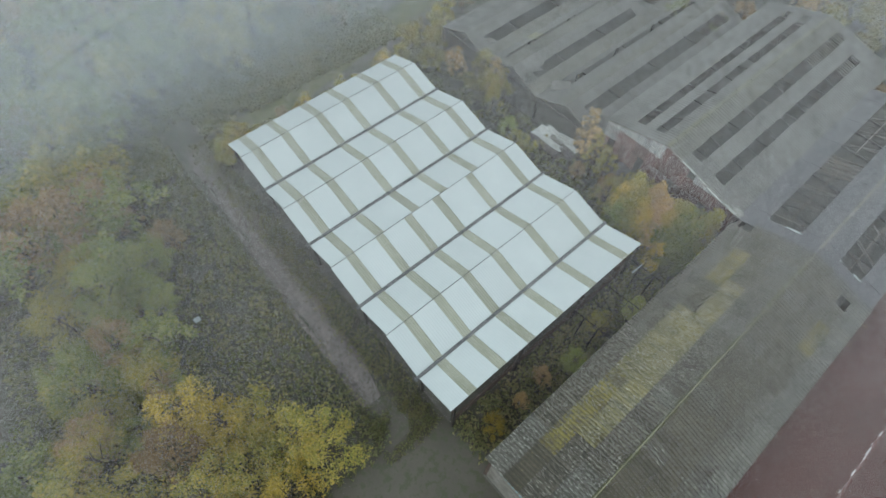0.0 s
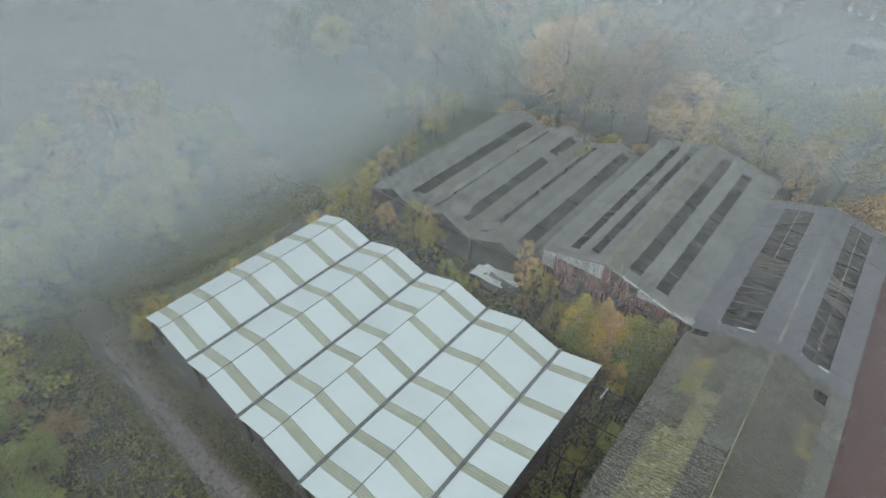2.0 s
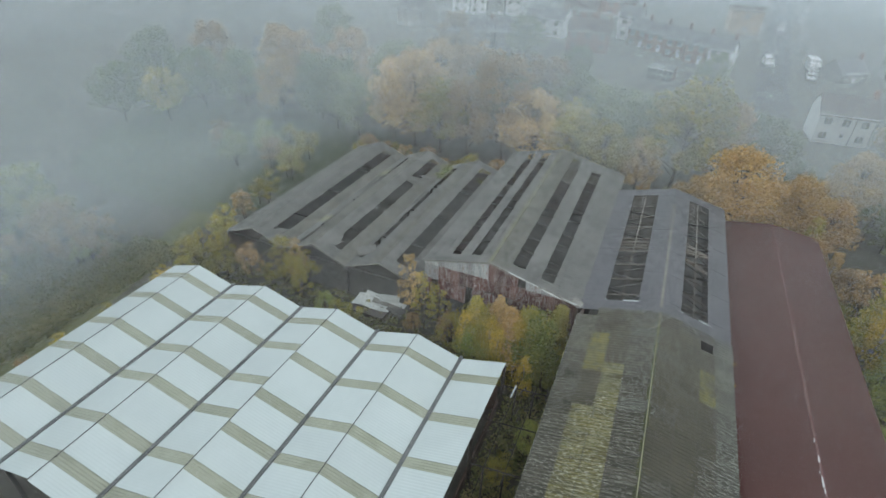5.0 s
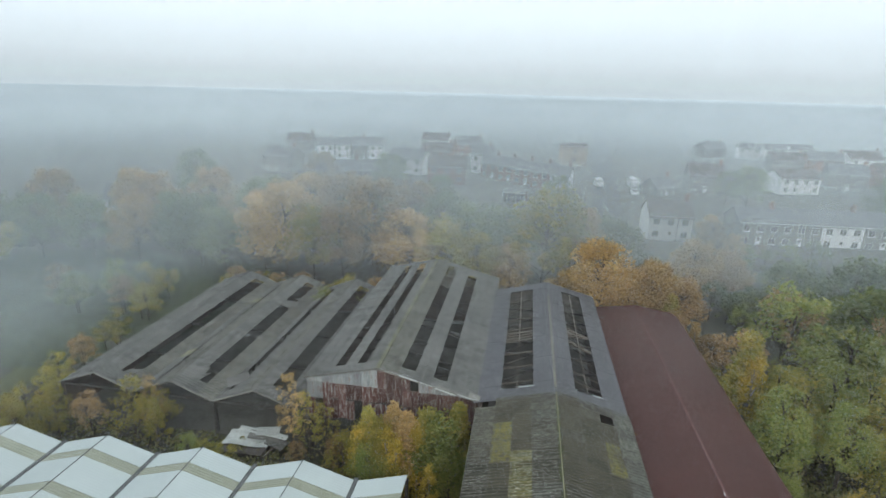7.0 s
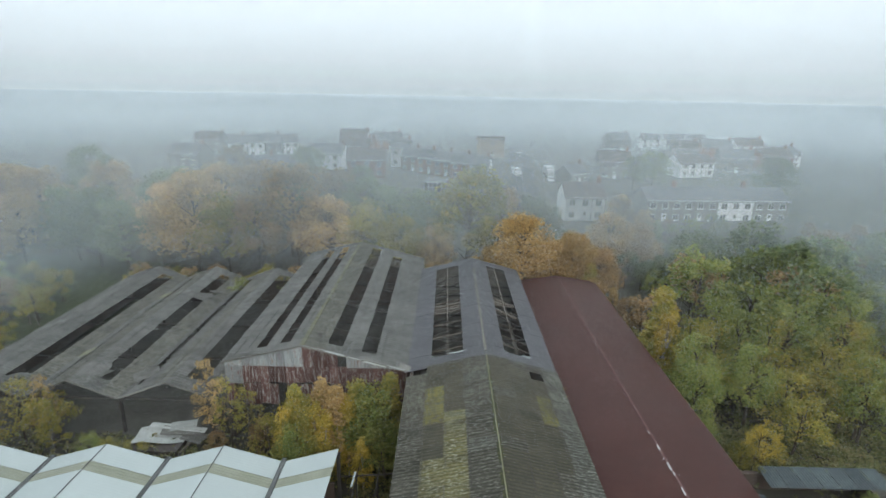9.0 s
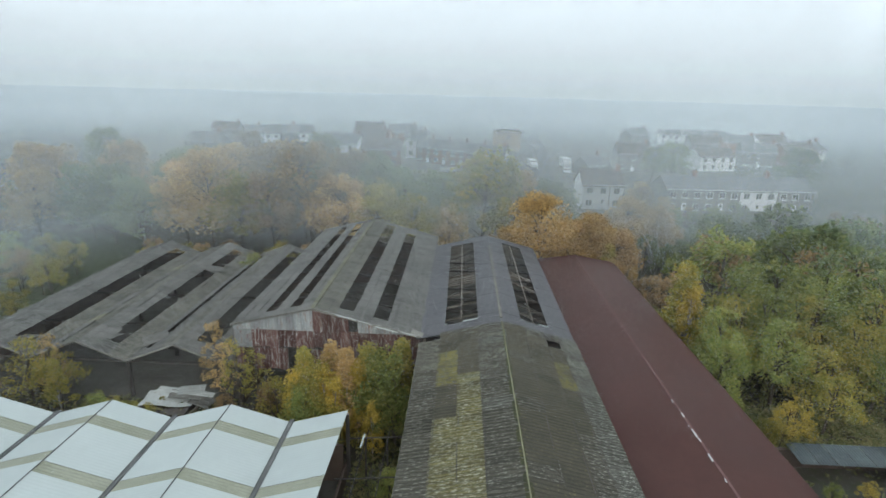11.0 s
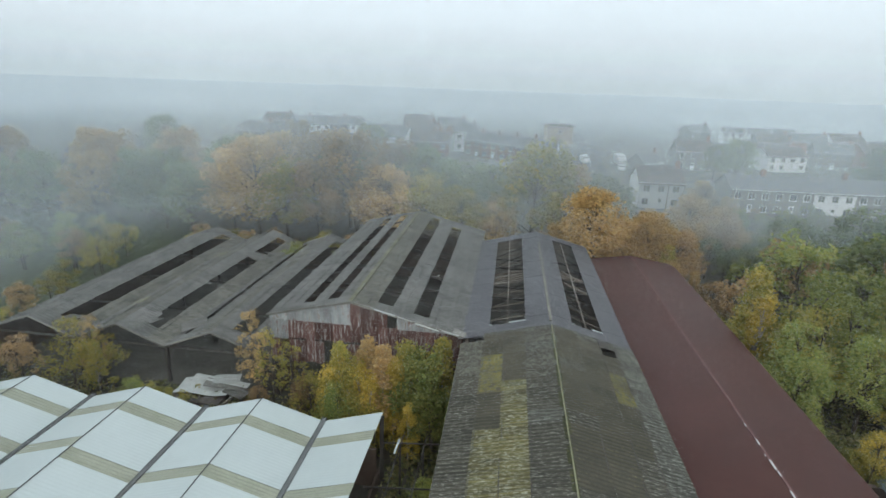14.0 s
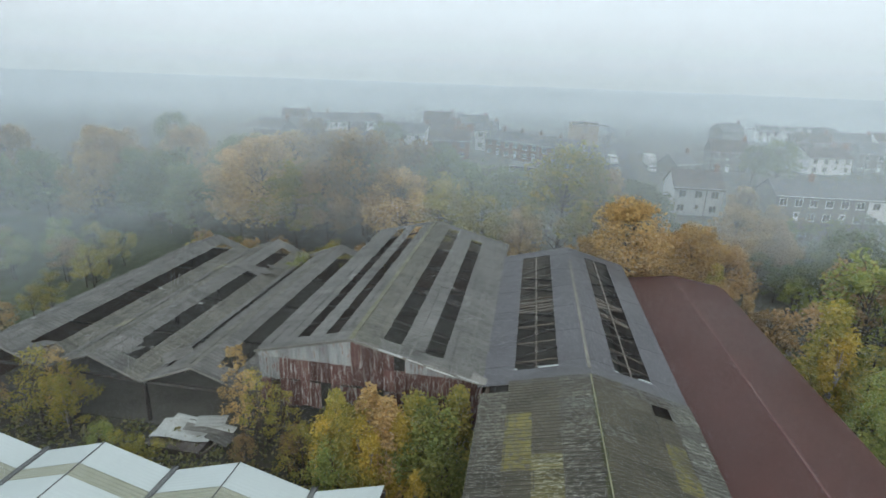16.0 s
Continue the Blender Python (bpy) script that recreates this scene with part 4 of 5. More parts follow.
# ---- red roofed shed ----
def red_shed():
    top = thing("red_shed", "long low shed with a smooth dark red roof", "shed")
    y0, y1, xl, xr, xt = 4.0, 60.5, 6.95, 15.8, 11.35
    zl, zt, zr = 5.15, 5.8, 5.1
    n = 19
    for k in range(n):
        a, b = y0 + (y1 - y0) * k / n, y0 + (y1 - y0) * (k + 1) / n - 0.001
        part("roof_panel", Geo().slab([(xl, a, zl), (xt, a, zt), (xt, b, zt), (xl, b, zl)], 0.06).mesh("roof_panel", M_RED), top)
        part("roof_panel", Geo().slab([(xt, a, zt), (xr, a, zr), (xr, b, zr), (xt, b, zt)], 0.06).mesh("roof_panel", M_RED), top)
    part("ridge_seam", Geo().slab([(xt - 0.06, y0, zt + 0.02), (xt + 0.06, y0, zt + 0.02), (xt + 0.06, y1, zt + 0.02), (xt - 0.06, y1, zt + 0.02)], 0.04).mesh("ridge_seam", M_SEAM), top, "faded paler ridge seam")
    # short white patches along the ridge
    for y, l, w in ((30.9, 0.3, 0.07), (29.4, 0.5, 0.09), (28.55, 0.15, 0.07), (27.6, 0.75, 0.11), (27.2, 0.35, 0.07), (25.7, 0.6, 0.1), (24.2, 0.3, 0.07), (23.0, 0.25, 0.07)):
        x = xt - 0.12 + rnd.uniform(-0.05, 0.05)
        part("worn_patch", Geo().slab([(x, y, zt + 0.034), (x + w, y + 0.05, zt + 0.034), (x + w, y + l, zt + 0.034), (x + 0.03, y + l, zt + 0.034)], 0.012).mesh("worn_patch", M_PAINT), top, "white patch along the ridge")
    part("edge_trim", Geo().box(xl - 0.05, y0, zl - 0.2, xl, y1, zl + 0.03).mesh("edge_trim", M_BOARD), top, "pale mossy eaves trim")
    for x, z in ((xl + 0.3, zl - 0.1), (xr - 0.3, zr - 0.1)):
        part("side_wall", Geo().box(x - 0.1, y0 + 0.2, 0, x + 0.1, y1 - 0.2, z).mesh("side_wall", M_BRICK), top, "brick side wall")
    for y in (y0 + 0.2, y1 - 0.4):
        part("end_wall", Geo().box(xl + 0.4, y, 0, xr - 0.4, y + 0.2, 5.0).mesh("end_wall", M_BRICK), top, "brick end wall")
    return top


red_shed()


def low_ruin():
    top = thing("roofless_outbuilding", "small roofless outbuilding with blue-grey sheets on its wall tops", "outbuilding")
    for x0, y0, x1, y1 in ((18.2, 28.0, 18.5, 33.4), (18.5, 33.1, 27.0, 33.4), (26.8, 28.0, 27.0, 33.1), (18.5, 28.0, 26.8, 28.3)):
        part("wall", Geo().box(x0, y0, 0, x1, y1, 1.25).mesh("wall", M_BRICK), top, "low brick wall")
    for k in range(7):
        part("roof_sheet", corrugated("roof_sheet", M_BLUESHEET, 1.15, 1.9, 0.2, 0.2, 0.03), top, "", pose(19.0 + 1.18 * k + 1.15, 33.5, 1.55, 0, 0, -90))
    for k in range(3):
        part("roof_sheet", corrugated("roof_sheet", M_BLUESHEET, 1.0, 1.2, 0.1, 0.2, 0.03), top, "", pose(18.1, 28.0 + 1.02 * k, 1.42, 0, 0, 0))
    return top


low_ruin()


def timber_pile():
    top = thing("timber_pile", "scattered grey timbers lying among weeds", "timber")
    for k in range(9):
        x, y = 22.5 + 0.7 * k + rnd.uniform(-0.3, 0.3), 35.0 + rnd.uniform(-0.6, 1.2)
        a = rnd.uniform(-0.5, 0.5)
        part("plank", Geo().beam((x - 1.2 * math.cos(a), y - 1.2 * math.sin(a), 0.12 + 0.05 * k % 0.2), (x + 1.2 * math.cos(a), y + 1.2 * math.sin(a), 0.16), 0.18, 0.06).mesh("plank", M_TIMBER if k % 2 else M_BARK), top)
    return top


timber_pile()


# ---- town ----
def house(x, y, w, d, base, eaves, ridge, wall, roof, turn=0.0, cols=3, label="", group="", door=True, chimney=True, gable_x=True):
    """A two-storey house, front on -y; the ridge runs along x."""
    top = thing("house", label, "house", group, at=(x, y, base), turn=turn)
    h, r = eaves - base, ridge - base
    g = Geo()
    g.add([(0, 0, -0.5), (w, 0, -0.5), (w, d, -0.5), (0, d, -0.5), (0, 0, h), (w, 0, h), (w, d, h), (0, d, h), (0, d / 2, r - 0.1), (w, d / 2, r - 0.1)],
          [(0, 1, 5, 4), (2, 3, 7, 6), (1, 2, 6, 9, 5), (3, 0, 4, 8, 7), (0, 3, 2, 1)])
    part("wall", g.mesh("wall", wall), top)
    g = Geo()
    k = (r - h) / (d / 2)
    g.slab([(-0.25, -0.35, h - 0.35 * k), (w + 0.25, -0.35, h - 0.35 * k), (w + 0.25, d / 2, r), (-0.25, d / 2, r)], 0.14)
    g.slab([(-0.25, d / 2, r), (w + 0.25, d / 2, r), (w + 0.25, d + 0.35, h - 0.35 * k), (-0.25, d + 0.35, h - 0.35 * k)], 0.14)
    rf = part("roof", g.mesh("roof", roof), top)
    if chimney:
        part("chimney", Geo().box(w - 0.9, d / 2 - 0.35, r - 0.3, w - 0.2, d / 2 + 0.35, r + 1.0).box(w - 0.7, d / 2 - 0.15, r + 1.0, w - 0.4, d / 2 + 0.15, r + 1.3).mesh("chimney", M_REDBRICK), rf)
    part("gutter", Geo().box(-0.2, -0.42, h - 0.12, w + 0.2, -0.3, h - 0.02).mesh("gutter", M_UPVC), top)
    for c in range(cols):
        cx = w * (c + 0.5) / cols
        for row, zc in enumerate((h * 0.26, h * 0.76)):
            if row == 0 and door and c == cols // 2:
                dr = part("door", Geo().box(cx - 0.45, -0.06, 0.0, cx + 0.45, 0.02, 2.0).mesh("door", M_UPVC), top)
                part("pane", Geo().box(cx - 0.25, -0.075, 1.2, cx + 0.25, -0.055, 1.8).mesh("pane", M_PANE), dr)
                continue
            hw, hh = 0.62, 0.62
            g = Geo()
            for a, b, c2, d2 in ((-hw, -hh, hw, -hh + 0.09), (-hw, hh - 0.09, hw, hh), (-hw, -hh + 0.09, -hw + 0.09, hh - 0.09), (hw - 0.09, -hh + 0.09, hw, hh - 0.09), (-0.035, -hh + 0.09, 0.035, hh - 0.09)):
                g.box(cx + a, -0.07, zc + b, cx + c2, 0.03, zc + d2)
            g.box(cx - hw - 0.08, -0.14, zc - hh - 0.08, cx + hw + 0.08, 0.0, zc - hh)
            wf = part("window", g.mesh("window", M_UPVC), top)
            part("pane", Geo().box(cx - hw + 0.09, -0.035, zc - hh + 0.09, cx + hw - 0.09, -0.02, zc + hh - 0.09).mesh("pane", M_PANE), wf)
    return top


wh = house(21.8, 104, 7.8, 7.0, 2.0, 6.8, 9.3, M_RENDER, M_TILE, turn=2, cols=3, label="white rendered two-storey house with brown tiled roof", door=True)
part("drainpipe", Geo().box(5.1, -0.14, 0.0, 5.2, -0.04, 4.7).mesh("drainpipe", M_DARKSTEEL), wh, "black drainpipe")
for k in range(4):
    house(38.6 + k * 7.3, 106 + 0.4 * k, 7.25, 7.5, 1.4, 6.1, 8.3, M_PEBBLE if k != 2 else M_RENDER, M_GREYTILE, turn=3, cols=3, label="pebbledashed terraced house under a grey slate roof", group="grey terrace", chimney=k % 2 == 0)
for k in range(5):
    house(-16 + k * 5.2, 168 - k * 4.6, 5.15, 7, 2.0, 6.6, 9.0, M_REDBRICK if k < 4 else M_RENDER, M_GREYTILE, turn=-42 * 0.35, cols=2, label="red brick terraced house with slate roof", group="brick terrace")
house(-20, 176, 6.5, 8, 2.0, 8.2, 10.8, M_RENDER, M_GREYTILE, cols=2, label="tall white rendered house in town", group="")
house(11.2, 206, 9.2, 10, 2.0, 9.0, 9.8, M_BUFF, M_TILE, turn=4, cols=1, label="buff brick building with blank front", door=False, chimney=False)
house(33.5, 150, 7.5, 6, 2.0, 4.2, 6.8, M_PEBBLE, M_GREYTILE, turn=38, cols=3, label="low grey gabled house with slate roof")
house(44, 160, 9, 7.5, 2.0, 7.0, 10.0, M_PEBBLE, M_TILE, turn=-4, cols=3, label="pebbledashed semi-detached house with brown tiles")
for k, (hx, hy) in enumerate(((88, 176), (104, 180), (112, 186), (84, 205), (100, 215), (118, 222), (72, 240), (-40, 190), (-46, 168), (-98, 205), (-30, 218), (-48, 232), (-85, 160), (-30, 152))):
    house(hx, hy, 10 + (k % 3), 8, 2.2, 7.0, 9.8, (M_PEBBLE, M_REDBRICK, M_RENDER)[k % 3], (M_GREYTILE, M_TILE)[k % 2], turn=(-12, 6, 20, -4)[k % 4], cols=3, label=("pebbledashed", "red brick", "white rendered")[k % 3] + " house standing in the misty town", group="far houses")

for k in range(4):
    house(-78 + k * 5.6, 189 + k * 2.6, 5.5, 8, 2.2, 7.4, 10.0, M_RENDER if k != 2 else M_PEBBLE, M_GREYTILE, turn=25, cols=2, label="pale fronted terraced house in the misty town", group="pale terrace", chimney=k % 2 == 0)
for k in range(3):
    house(-60 + k * 6.6, 138 + k * 2.6, 6.5, 8, 2.0, 6.2, 8.8, M_PEBBLE, M_GREYTILE, turn=22, cols=2, label="grey house under a blue-grey slate roof", group="slate roofed houses", chimney=k == 1)
for k in range(3):
    house(90 + k * 11, 254 + k, 8.5, 7, 2.2, 6.6, 8.8, M_RENDER, M_GREYTILE, turn=-8, cols=3, label="white house far off in the mist", group="far houses", chimney=False)
house(-86, 95, 8.5, 7, 2.0, 5.4, 8.2, M_RENDER, M_GREYTILE, turn=24, cols=3, label="white house with a grey roof behind the trees")
house(70, 164, 12, 8, 2.2, 6.4, 8.8, M_RENDER, M_TILE, turn=14, cols=4, label="long cream house behind dark trees")


def conservatory():
    top = thing("conservatory", "small white framed glass conservatory among gardens", "conservatory", at=(-7.2, 132, 2.0), turn=-12)
    for k in range(6):
        part("frame_bar", Geo().box(1.1 * k, 0, 0, 1.1 * k + 0.1, 0.1, 2.4).mesh("frame_bar", M_UPVC), top)
        if k < 5:
            part("pane", Geo().box(1.1 * k + 0.1, 0.03, 0.1, 1.1 * k + 1.1, 0.06, 2.3).mesh("pane", M_PANE), top)
    part("frame_rail", Geo().box(0, -0.02, 2.4, 5.6, 0.12, 2.55).box(0, -0.02, 1.2, 5.6, 0.02, 1.3).mesh("frame_rail", M_UPVC), top)
    part("roof", Geo().slab([(0, 0, 2.6), (5.6, 0, 2.6), (5.6, 2.6, 3.2), (0, 2.6, 3.2)], 0.06).mesh("roof", M_GALV), top)
    part("back_wall", Geo().box(0, 2.6, 0, 5.6, 2.8, 3.2).mesh("back_wall", M_REDBRICK), top)
    return top


conservatory()


def road():
    g = Geo()
    ya = 112
    pts = [(16 + (y - ya) * 0.105, y) for y in range(112, 420, 8)]
    g.v = [p for x, y in pts for p in ((x - 3.2, y, terrain(x, y) + 0.32), (x + 3.6, y, terrain(x, y) + 0.32))]
    g.f = [(2 * i, 2 * i + 1, 2 * i + 3, 2 * i + 2) for i in range(len(pts) - 1)]
    tagged(part("road", g.mesh("road", M_ASPHALT)), "straight wet asphalt street into the town", "road", kind="structure")
    g = Geo()
    for x, y in pts[2:16]:
        g.box(x + 0.1, y, terrain(x, y) + 0.33, x + 0.25, y + 5, terrain(x, y) + 0.345)
    tagged(part("road_marking", g.mesh("road_marking", M_PAINT)), "worn white centre line", "road marking", kind="structure")


road()


def vehicle(kind, x, y, turn, paint, label):
    top = thing(kind, label, kind, "parked vehicles", at=(x, y, 2.32), turn=turn)
    l, w, h = {"van": (5.2, 2.0, 2.3), "car": (4.3, 1.8, 1.45), "truck": (6.5, 2.3, 3.0)}[kind]
    bm = bmesh.new()
    prof = {"car": [(0, 0.3), (0, 0.75), (0.9, 0.85), (1.6, 1.4), (3.3, 1.42), (4.1, 0.9), (4.3, 0.85), (4.3, 0.3)],
            "van": [(0, 0.35), (0, 1.0), (0.8, 1.2), (1.4, 2.2), (5.1, 2.3), (5.2, 0.35)],
            "truck": [(0, 0.5), (0, 1.4), (0.4, 2.3), (1.6, 2.4), (1.7, 3.0), (6.5, 3.0), (6.5, 0.6)]}[kind]
    a = [bm.verts.new((-w / 2, p, q)) for p, q in prof]
    b = [bm.verts.new((w / 2, p, q)) for p, q in prof]
    bm.faces.new(a)
    bm.faces.new(b[::-1])
    n = len(prof)
    for i in range(n):
        bm.faces.new((a[i], b[i], b[(i + 1) % n], a[(i + 1) % n]))
    bmesh.ops.recalc_face_normals(bm, faces=bm.faces)
    bmesh.ops.bevel(bm, geom=bm.edges[:], offset=0.06, segments=1, affect="EDGES")
    me = bpy.data.meshes.new("body")
    bm.to_mesh(me)
    bm.free()
    me.materials.append(paint)
    part("body", me, top)
    zs = {"car": (0.95, 1.36, 1.1, 0.85), "van": (1.35, 2.1, 1.02, 1.3), "truck": (1.5, 2.2, 0.1, 0.4)}[kind]
    part("windscreen", Geo().add([(-w / 2 + 0.15, zs[2] - 0.06, zs[0]), (w / 2 - 0.15, zs[2] - 0.06, zs[0]), (w / 2 - 0.15, zs[3] + 0.62 if kind == "car" else zs[3] + 0.0, zs[1]), (-w / 2 + 0.15, zs[3] + 0.62 if kind == "car" else zs[3] + 0.0, zs[1])], [(0, 1, 2, 3)]).mesh("windscreen", M_PANE), top)
    for sx in (-w / 2 + 0.1, w / 2 - 0.1):
        for sy in (l * 0.2, l * 0.8):
            g = Geo()
            ring = [(sy + 0.33 * math.cos(2 * math.pi * i / 12), 0.33 + 0.33 * math.sin(2 * math.pi * i / 12)) for i in range(12)]
            g.add([(sx - 0.1, p, q) for p, q in ring] + [(sx + 0.1, p, q) for p, q in ring], [tuple(range(12)), tuple(range(23, 11, -1))] + [(i, (i + 1) % 12, 12 + (i + 1) % 12, 12 + i) for i in range(12)])
            part("wheel", g.mesh("wheel", M_TYRE), top)


vehicle("van", 19.6, 157, 6, M_CARWHITE, "white delivery van on the street")
vehicle("truck", 29.0, 156, 2, M_CARWHITE, "white box truck beside the street")
for x, y, m in ((27.6, 217, M_CARWHITE), (36.6, 243, M_CARWHITE), (39.5, 258, M_CARGREY), (42.5, 276, M_CARWHITE), (27.3, 147, M_CARWHITE), (47.0, 305, M_CARGREY), (-53.0, 247, M_CARWHITE), (-47.5, 330, M_CARWHITE)):
    vehicle("car", x, y, -5 if y % 4 else 175, m, "white car parked along the street" if m is M_CARWHITE else "grey car parked along the street")


# ---- trees ----
def leaf_cloud(g, r, centres, per, size):
    for cx, cy, cz, cr in centres:
        for _ in range(per):
            while True:
                p = Vector((r.uniform(-1, 1), r.uniform(-1, 1), r.uniform(-1, 1)))
                if 0.15 < p.length < 1:
                    break
            p = p * cr
            c = Vector((cx + p.x, cy + p.y, cz + p.z * 0.85))
            s = size * r.uniform(0.6, 1.3)
            u = Vector((r.gauss(0, 1), r.gauss(0, 1), r.gauss(0, 0.6))).normalized()
            w = u.cross(Vector((r.gauss(0, 1), r.gauss(0, 1), r.gauss(0, 1)))).normalized()
            o = len(g.v)
            n = u.cross(w) * s * 0.18
            g.v += [tuple(c - u * s), tuple(c + w * s * 0.55 - n), tuple(c + u * s), tuple(c - w * s * 0.55 - n)]
            g.f += [(o, o + 1, o + 2), (o, o + 2, o + 3)]


def tree_proto(name, seed, height, spread, leaf, bark, clumps, per, size, slim=False, label="", stems=1):
    r = random.Random(seed)
    top = thing("tree", label, "tree", name)
    g, centres = Geo(), []
    for st in range(stems):
        ox, oy = (0, 0) if stems == 1 else (r.uniform(-0.5, 0.5) * spread, r.uniform(-0.5, 0.5) * spread)
        hh = height * (1 if st == 0 else r.uniform(0.75, 0.97))
        lean = Vector((r.uniform(-0.06, 0.06), r.uniform(-0.06, 0.06)))
        tr = [(ox + lean.x * hh * f + 0.04 * r.uniform(-1, 1), oy + lean.y * hh * f, hh * 0.92 * f - (0.3 if f == 0 else 0)) for f in (0, 0.25, 0.5, 0.75, 1)]
        rad = height * (0.010 if spread < 1.8 else 0.016)
        g.tube(tr, [rad * 1.2, rad, rad * 0.75, rad * 0.45, rad * 0.12], 7)
        for k in range(clumps // stems):
            f = r.uniform(0.3, 1.0) ** 0.9 if not slim else r.uniform(0.22, 1.0)
            a = r.uniform(0, 2 * math.pi)
            prof = (1 - ((f - 0.55) / 0.5) ** 2 * 0.75) if not slim else (1.08 - f) * 1.15
            reach = spread * max(0.15, prof) * r.uniform(0.25, 1.0) ** 0.6
            b = Vector(tr[0]).lerp(Vector(tr[4]), max(0.15, f - 0.18))
            e2 = Vector((b.x + reach * math.cos(a), b.y + reach * math.sin(a), hh * f))
            if k % 2 == 0:
                mid = b.lerp(e2, 0.5) + Vector((0, 0, 0.1))
                g.tube([b, mid, e2], [rad * 0.4, rad * 0.25, rad * 0.08], 4)
            centres.append((e2.x, e2.y, e2.z, spread * r.uniform(0.2, 0.36)))
    part("trunk", g.mesh("trunk", bark, True), top)
    lg = Geo()
    leaf_cloud(lg, r, centres, per, size)
    part("crown", lg.mesh("crown", leaf), top)
    return top


PROTO = {}
WOOD_KINDS = {
    "wood_green": (25, 6.8, 2.6, L_GREEN, M_BARK, 48, 30, 0.2, False, "bushy green tree in the wood", 2),
    "wood_gold": (26, 6.4, 2.6, L_GOLD, M_BARK, 48, 30, 0.2, False, "bushy golden tree in the wood", 3),
    "wood_rust": (27, 6.4, 2.5, L_RUST, M_BARK, 46, 28, 0.19, False, "bushy rust brown tree in the wood", 2),
    "wood_dark": (28, 8.0, 3.2, L_DARK, M_BARK, 52, 32, 0.24, False, "dense dark green tree in the wood", 2),
    "sparse_gold": (23, 6.6, 1.15, L_GOLD, M_BARK, 44, 22, 0.085, False, "thin birch with sparse golden leaves"),
    "sparse_orange": (24, 6.8, 1.15, L_ORANGE, M_BARK, 42, 24, 0.085, False, "thin birch with sparse orange leaves"),
    "birch_yellow": (11, 6.6, 1.5, L_YELLOW, M_BIRCH, 64, 40, 0.12, True, "slender birch with thin yellow autumn leaves"),
    "birch_gold": (12, 6.8, 1.75, L_GOLD, M_BIRCH, 66, 42, 0.125, True, "young birch with golden green leaves"),
    "birch_orange": (13, 6.9, 1.7, L_ORANGE, M_BIRCH, 62, 40, 0.12, True, "young birch with orange autumn leaves"),
    "willow_green": (14, 6.8, 2.1, L_GREEN, M_BARK, 70, 48, 0.135, False, "bushy willow still in green leaf"),
}
BROAD_KINDS = {
    "gold_broad": (15, 6.5, 2.3, L_GOLD, M_BARK, 60, 70, 0.105, False, "broad low tree turning golden green", 3),
    "yellow_broad": (16, 6.0, 2.3, L_YELLOW, M_BARK, 56, 65, 0.105, False, "broad tree with yellow autumn leaves", 3),
    "green_broad": (17, 7.0, 2.4, L_GREEN, M_BARK, 60, 70, 0.105, False, "broad tree still mostly green", 2),
    "rust_broad": (18, 6.5, 2.2, L_RUST, M_BARK, 52, 60, 0.105, False, "broad tree with thin rust brown leaves", 2),
    "big_orange": (19, 10.5, 4.2, L_ORANGE, M_BARK, 80, 70, 0.20, False, "large orange autumn tree"),
    "big_gold": (20, 11.0, 4.0, L_GOLD, M_BARK, 70, 66, 0.22, False, "large tree turning yellow green"),
    "big_dark": (21, 10.5, 4.4, L_DARK, M_BARK, 72, 66, 0.22, False, "large dark green tree"),
    "big_rust": (22, 11.0, 4.2, L_RUST, M_BARK, 72, 62, 0.22, False, "large rust brown autumn tree"),
}
for key, args in list(WOOD_KINDS.items()) + list(BROAD_KINDS.items()):
    seed, hgt, spr, lf, bk, cl, per, sz, slim, lab = args[:10]
    PROTO[key] = tree_proto(key, seed, hgt, spr, lf, bk, cl, per, sz, slim, lab, args[10] if len(args) > 10 else 1)
USED = set()


def plant(key, x, y, s=1.0, turn=None, group="trees round the sheds"):
    m = pose(x, y, terrain(x, y), 0, 0, rnd.uniform(0, 360) if turn is None else turn) @ Matrix.Diagonal((s * rnd.uniform(0.9, 1.1), s * rnd.uniform(0.9, 1.1), s, 1))
    if key not in USED:
        USED.add(key)
        PROTO[key].matrix_basis = m
        ob = PROTO[key]
    else:
        src = PROTO[key]
        keep = src.matrix_basis.copy()
        src.matrix_basis = Matrix()
        ob = copy_thing(src, m)
        src.matrix_basis = keep
    ob["group"] = group
    return ob


def wood_mass(name, items, label):
    """Far trees that cannot be counted, joined into one mesh with a slot for each leaf and bark."""
    v, f, mi, mats, base = [], [], [], [], 0
    for key, x, y, s in items:
        m = pose(x, y, terrain(x, y), 0, 0, rnd.uniform(0, 360)) @ Matrix.Scale(s, 4)
        for ch in PROTO[key].children:
            me = ch.data
            if me.materials[0] not in mats:
                mats.append(me.materials[0])
            slot = mats.index(me.materials[0])
            co = np.empty(len(me.vertices) * 3)
            me.vertices.foreach_get("co", co)
            r = np.array(m)
            v += (co.reshape(-1, 3) @ r[:3, :3].T + r[:3, 3]).tolist()
            for p in me.polygons:
                f.append([i + base for i in p.vertices])
            mi += [slot] * len(me.polygons)
            base += len(me.vertices)
    me = bpy.data.meshes.new(name)
    me.from_pydata(v, [], f)
    for k in mats:
        me.materials.append(k)
    me.polygons.foreach_set("material_index", mi)
    tagged(part(name, me), label, "woodland", kind="stuff")


FAR_WEST, FAR_EAST = [], []
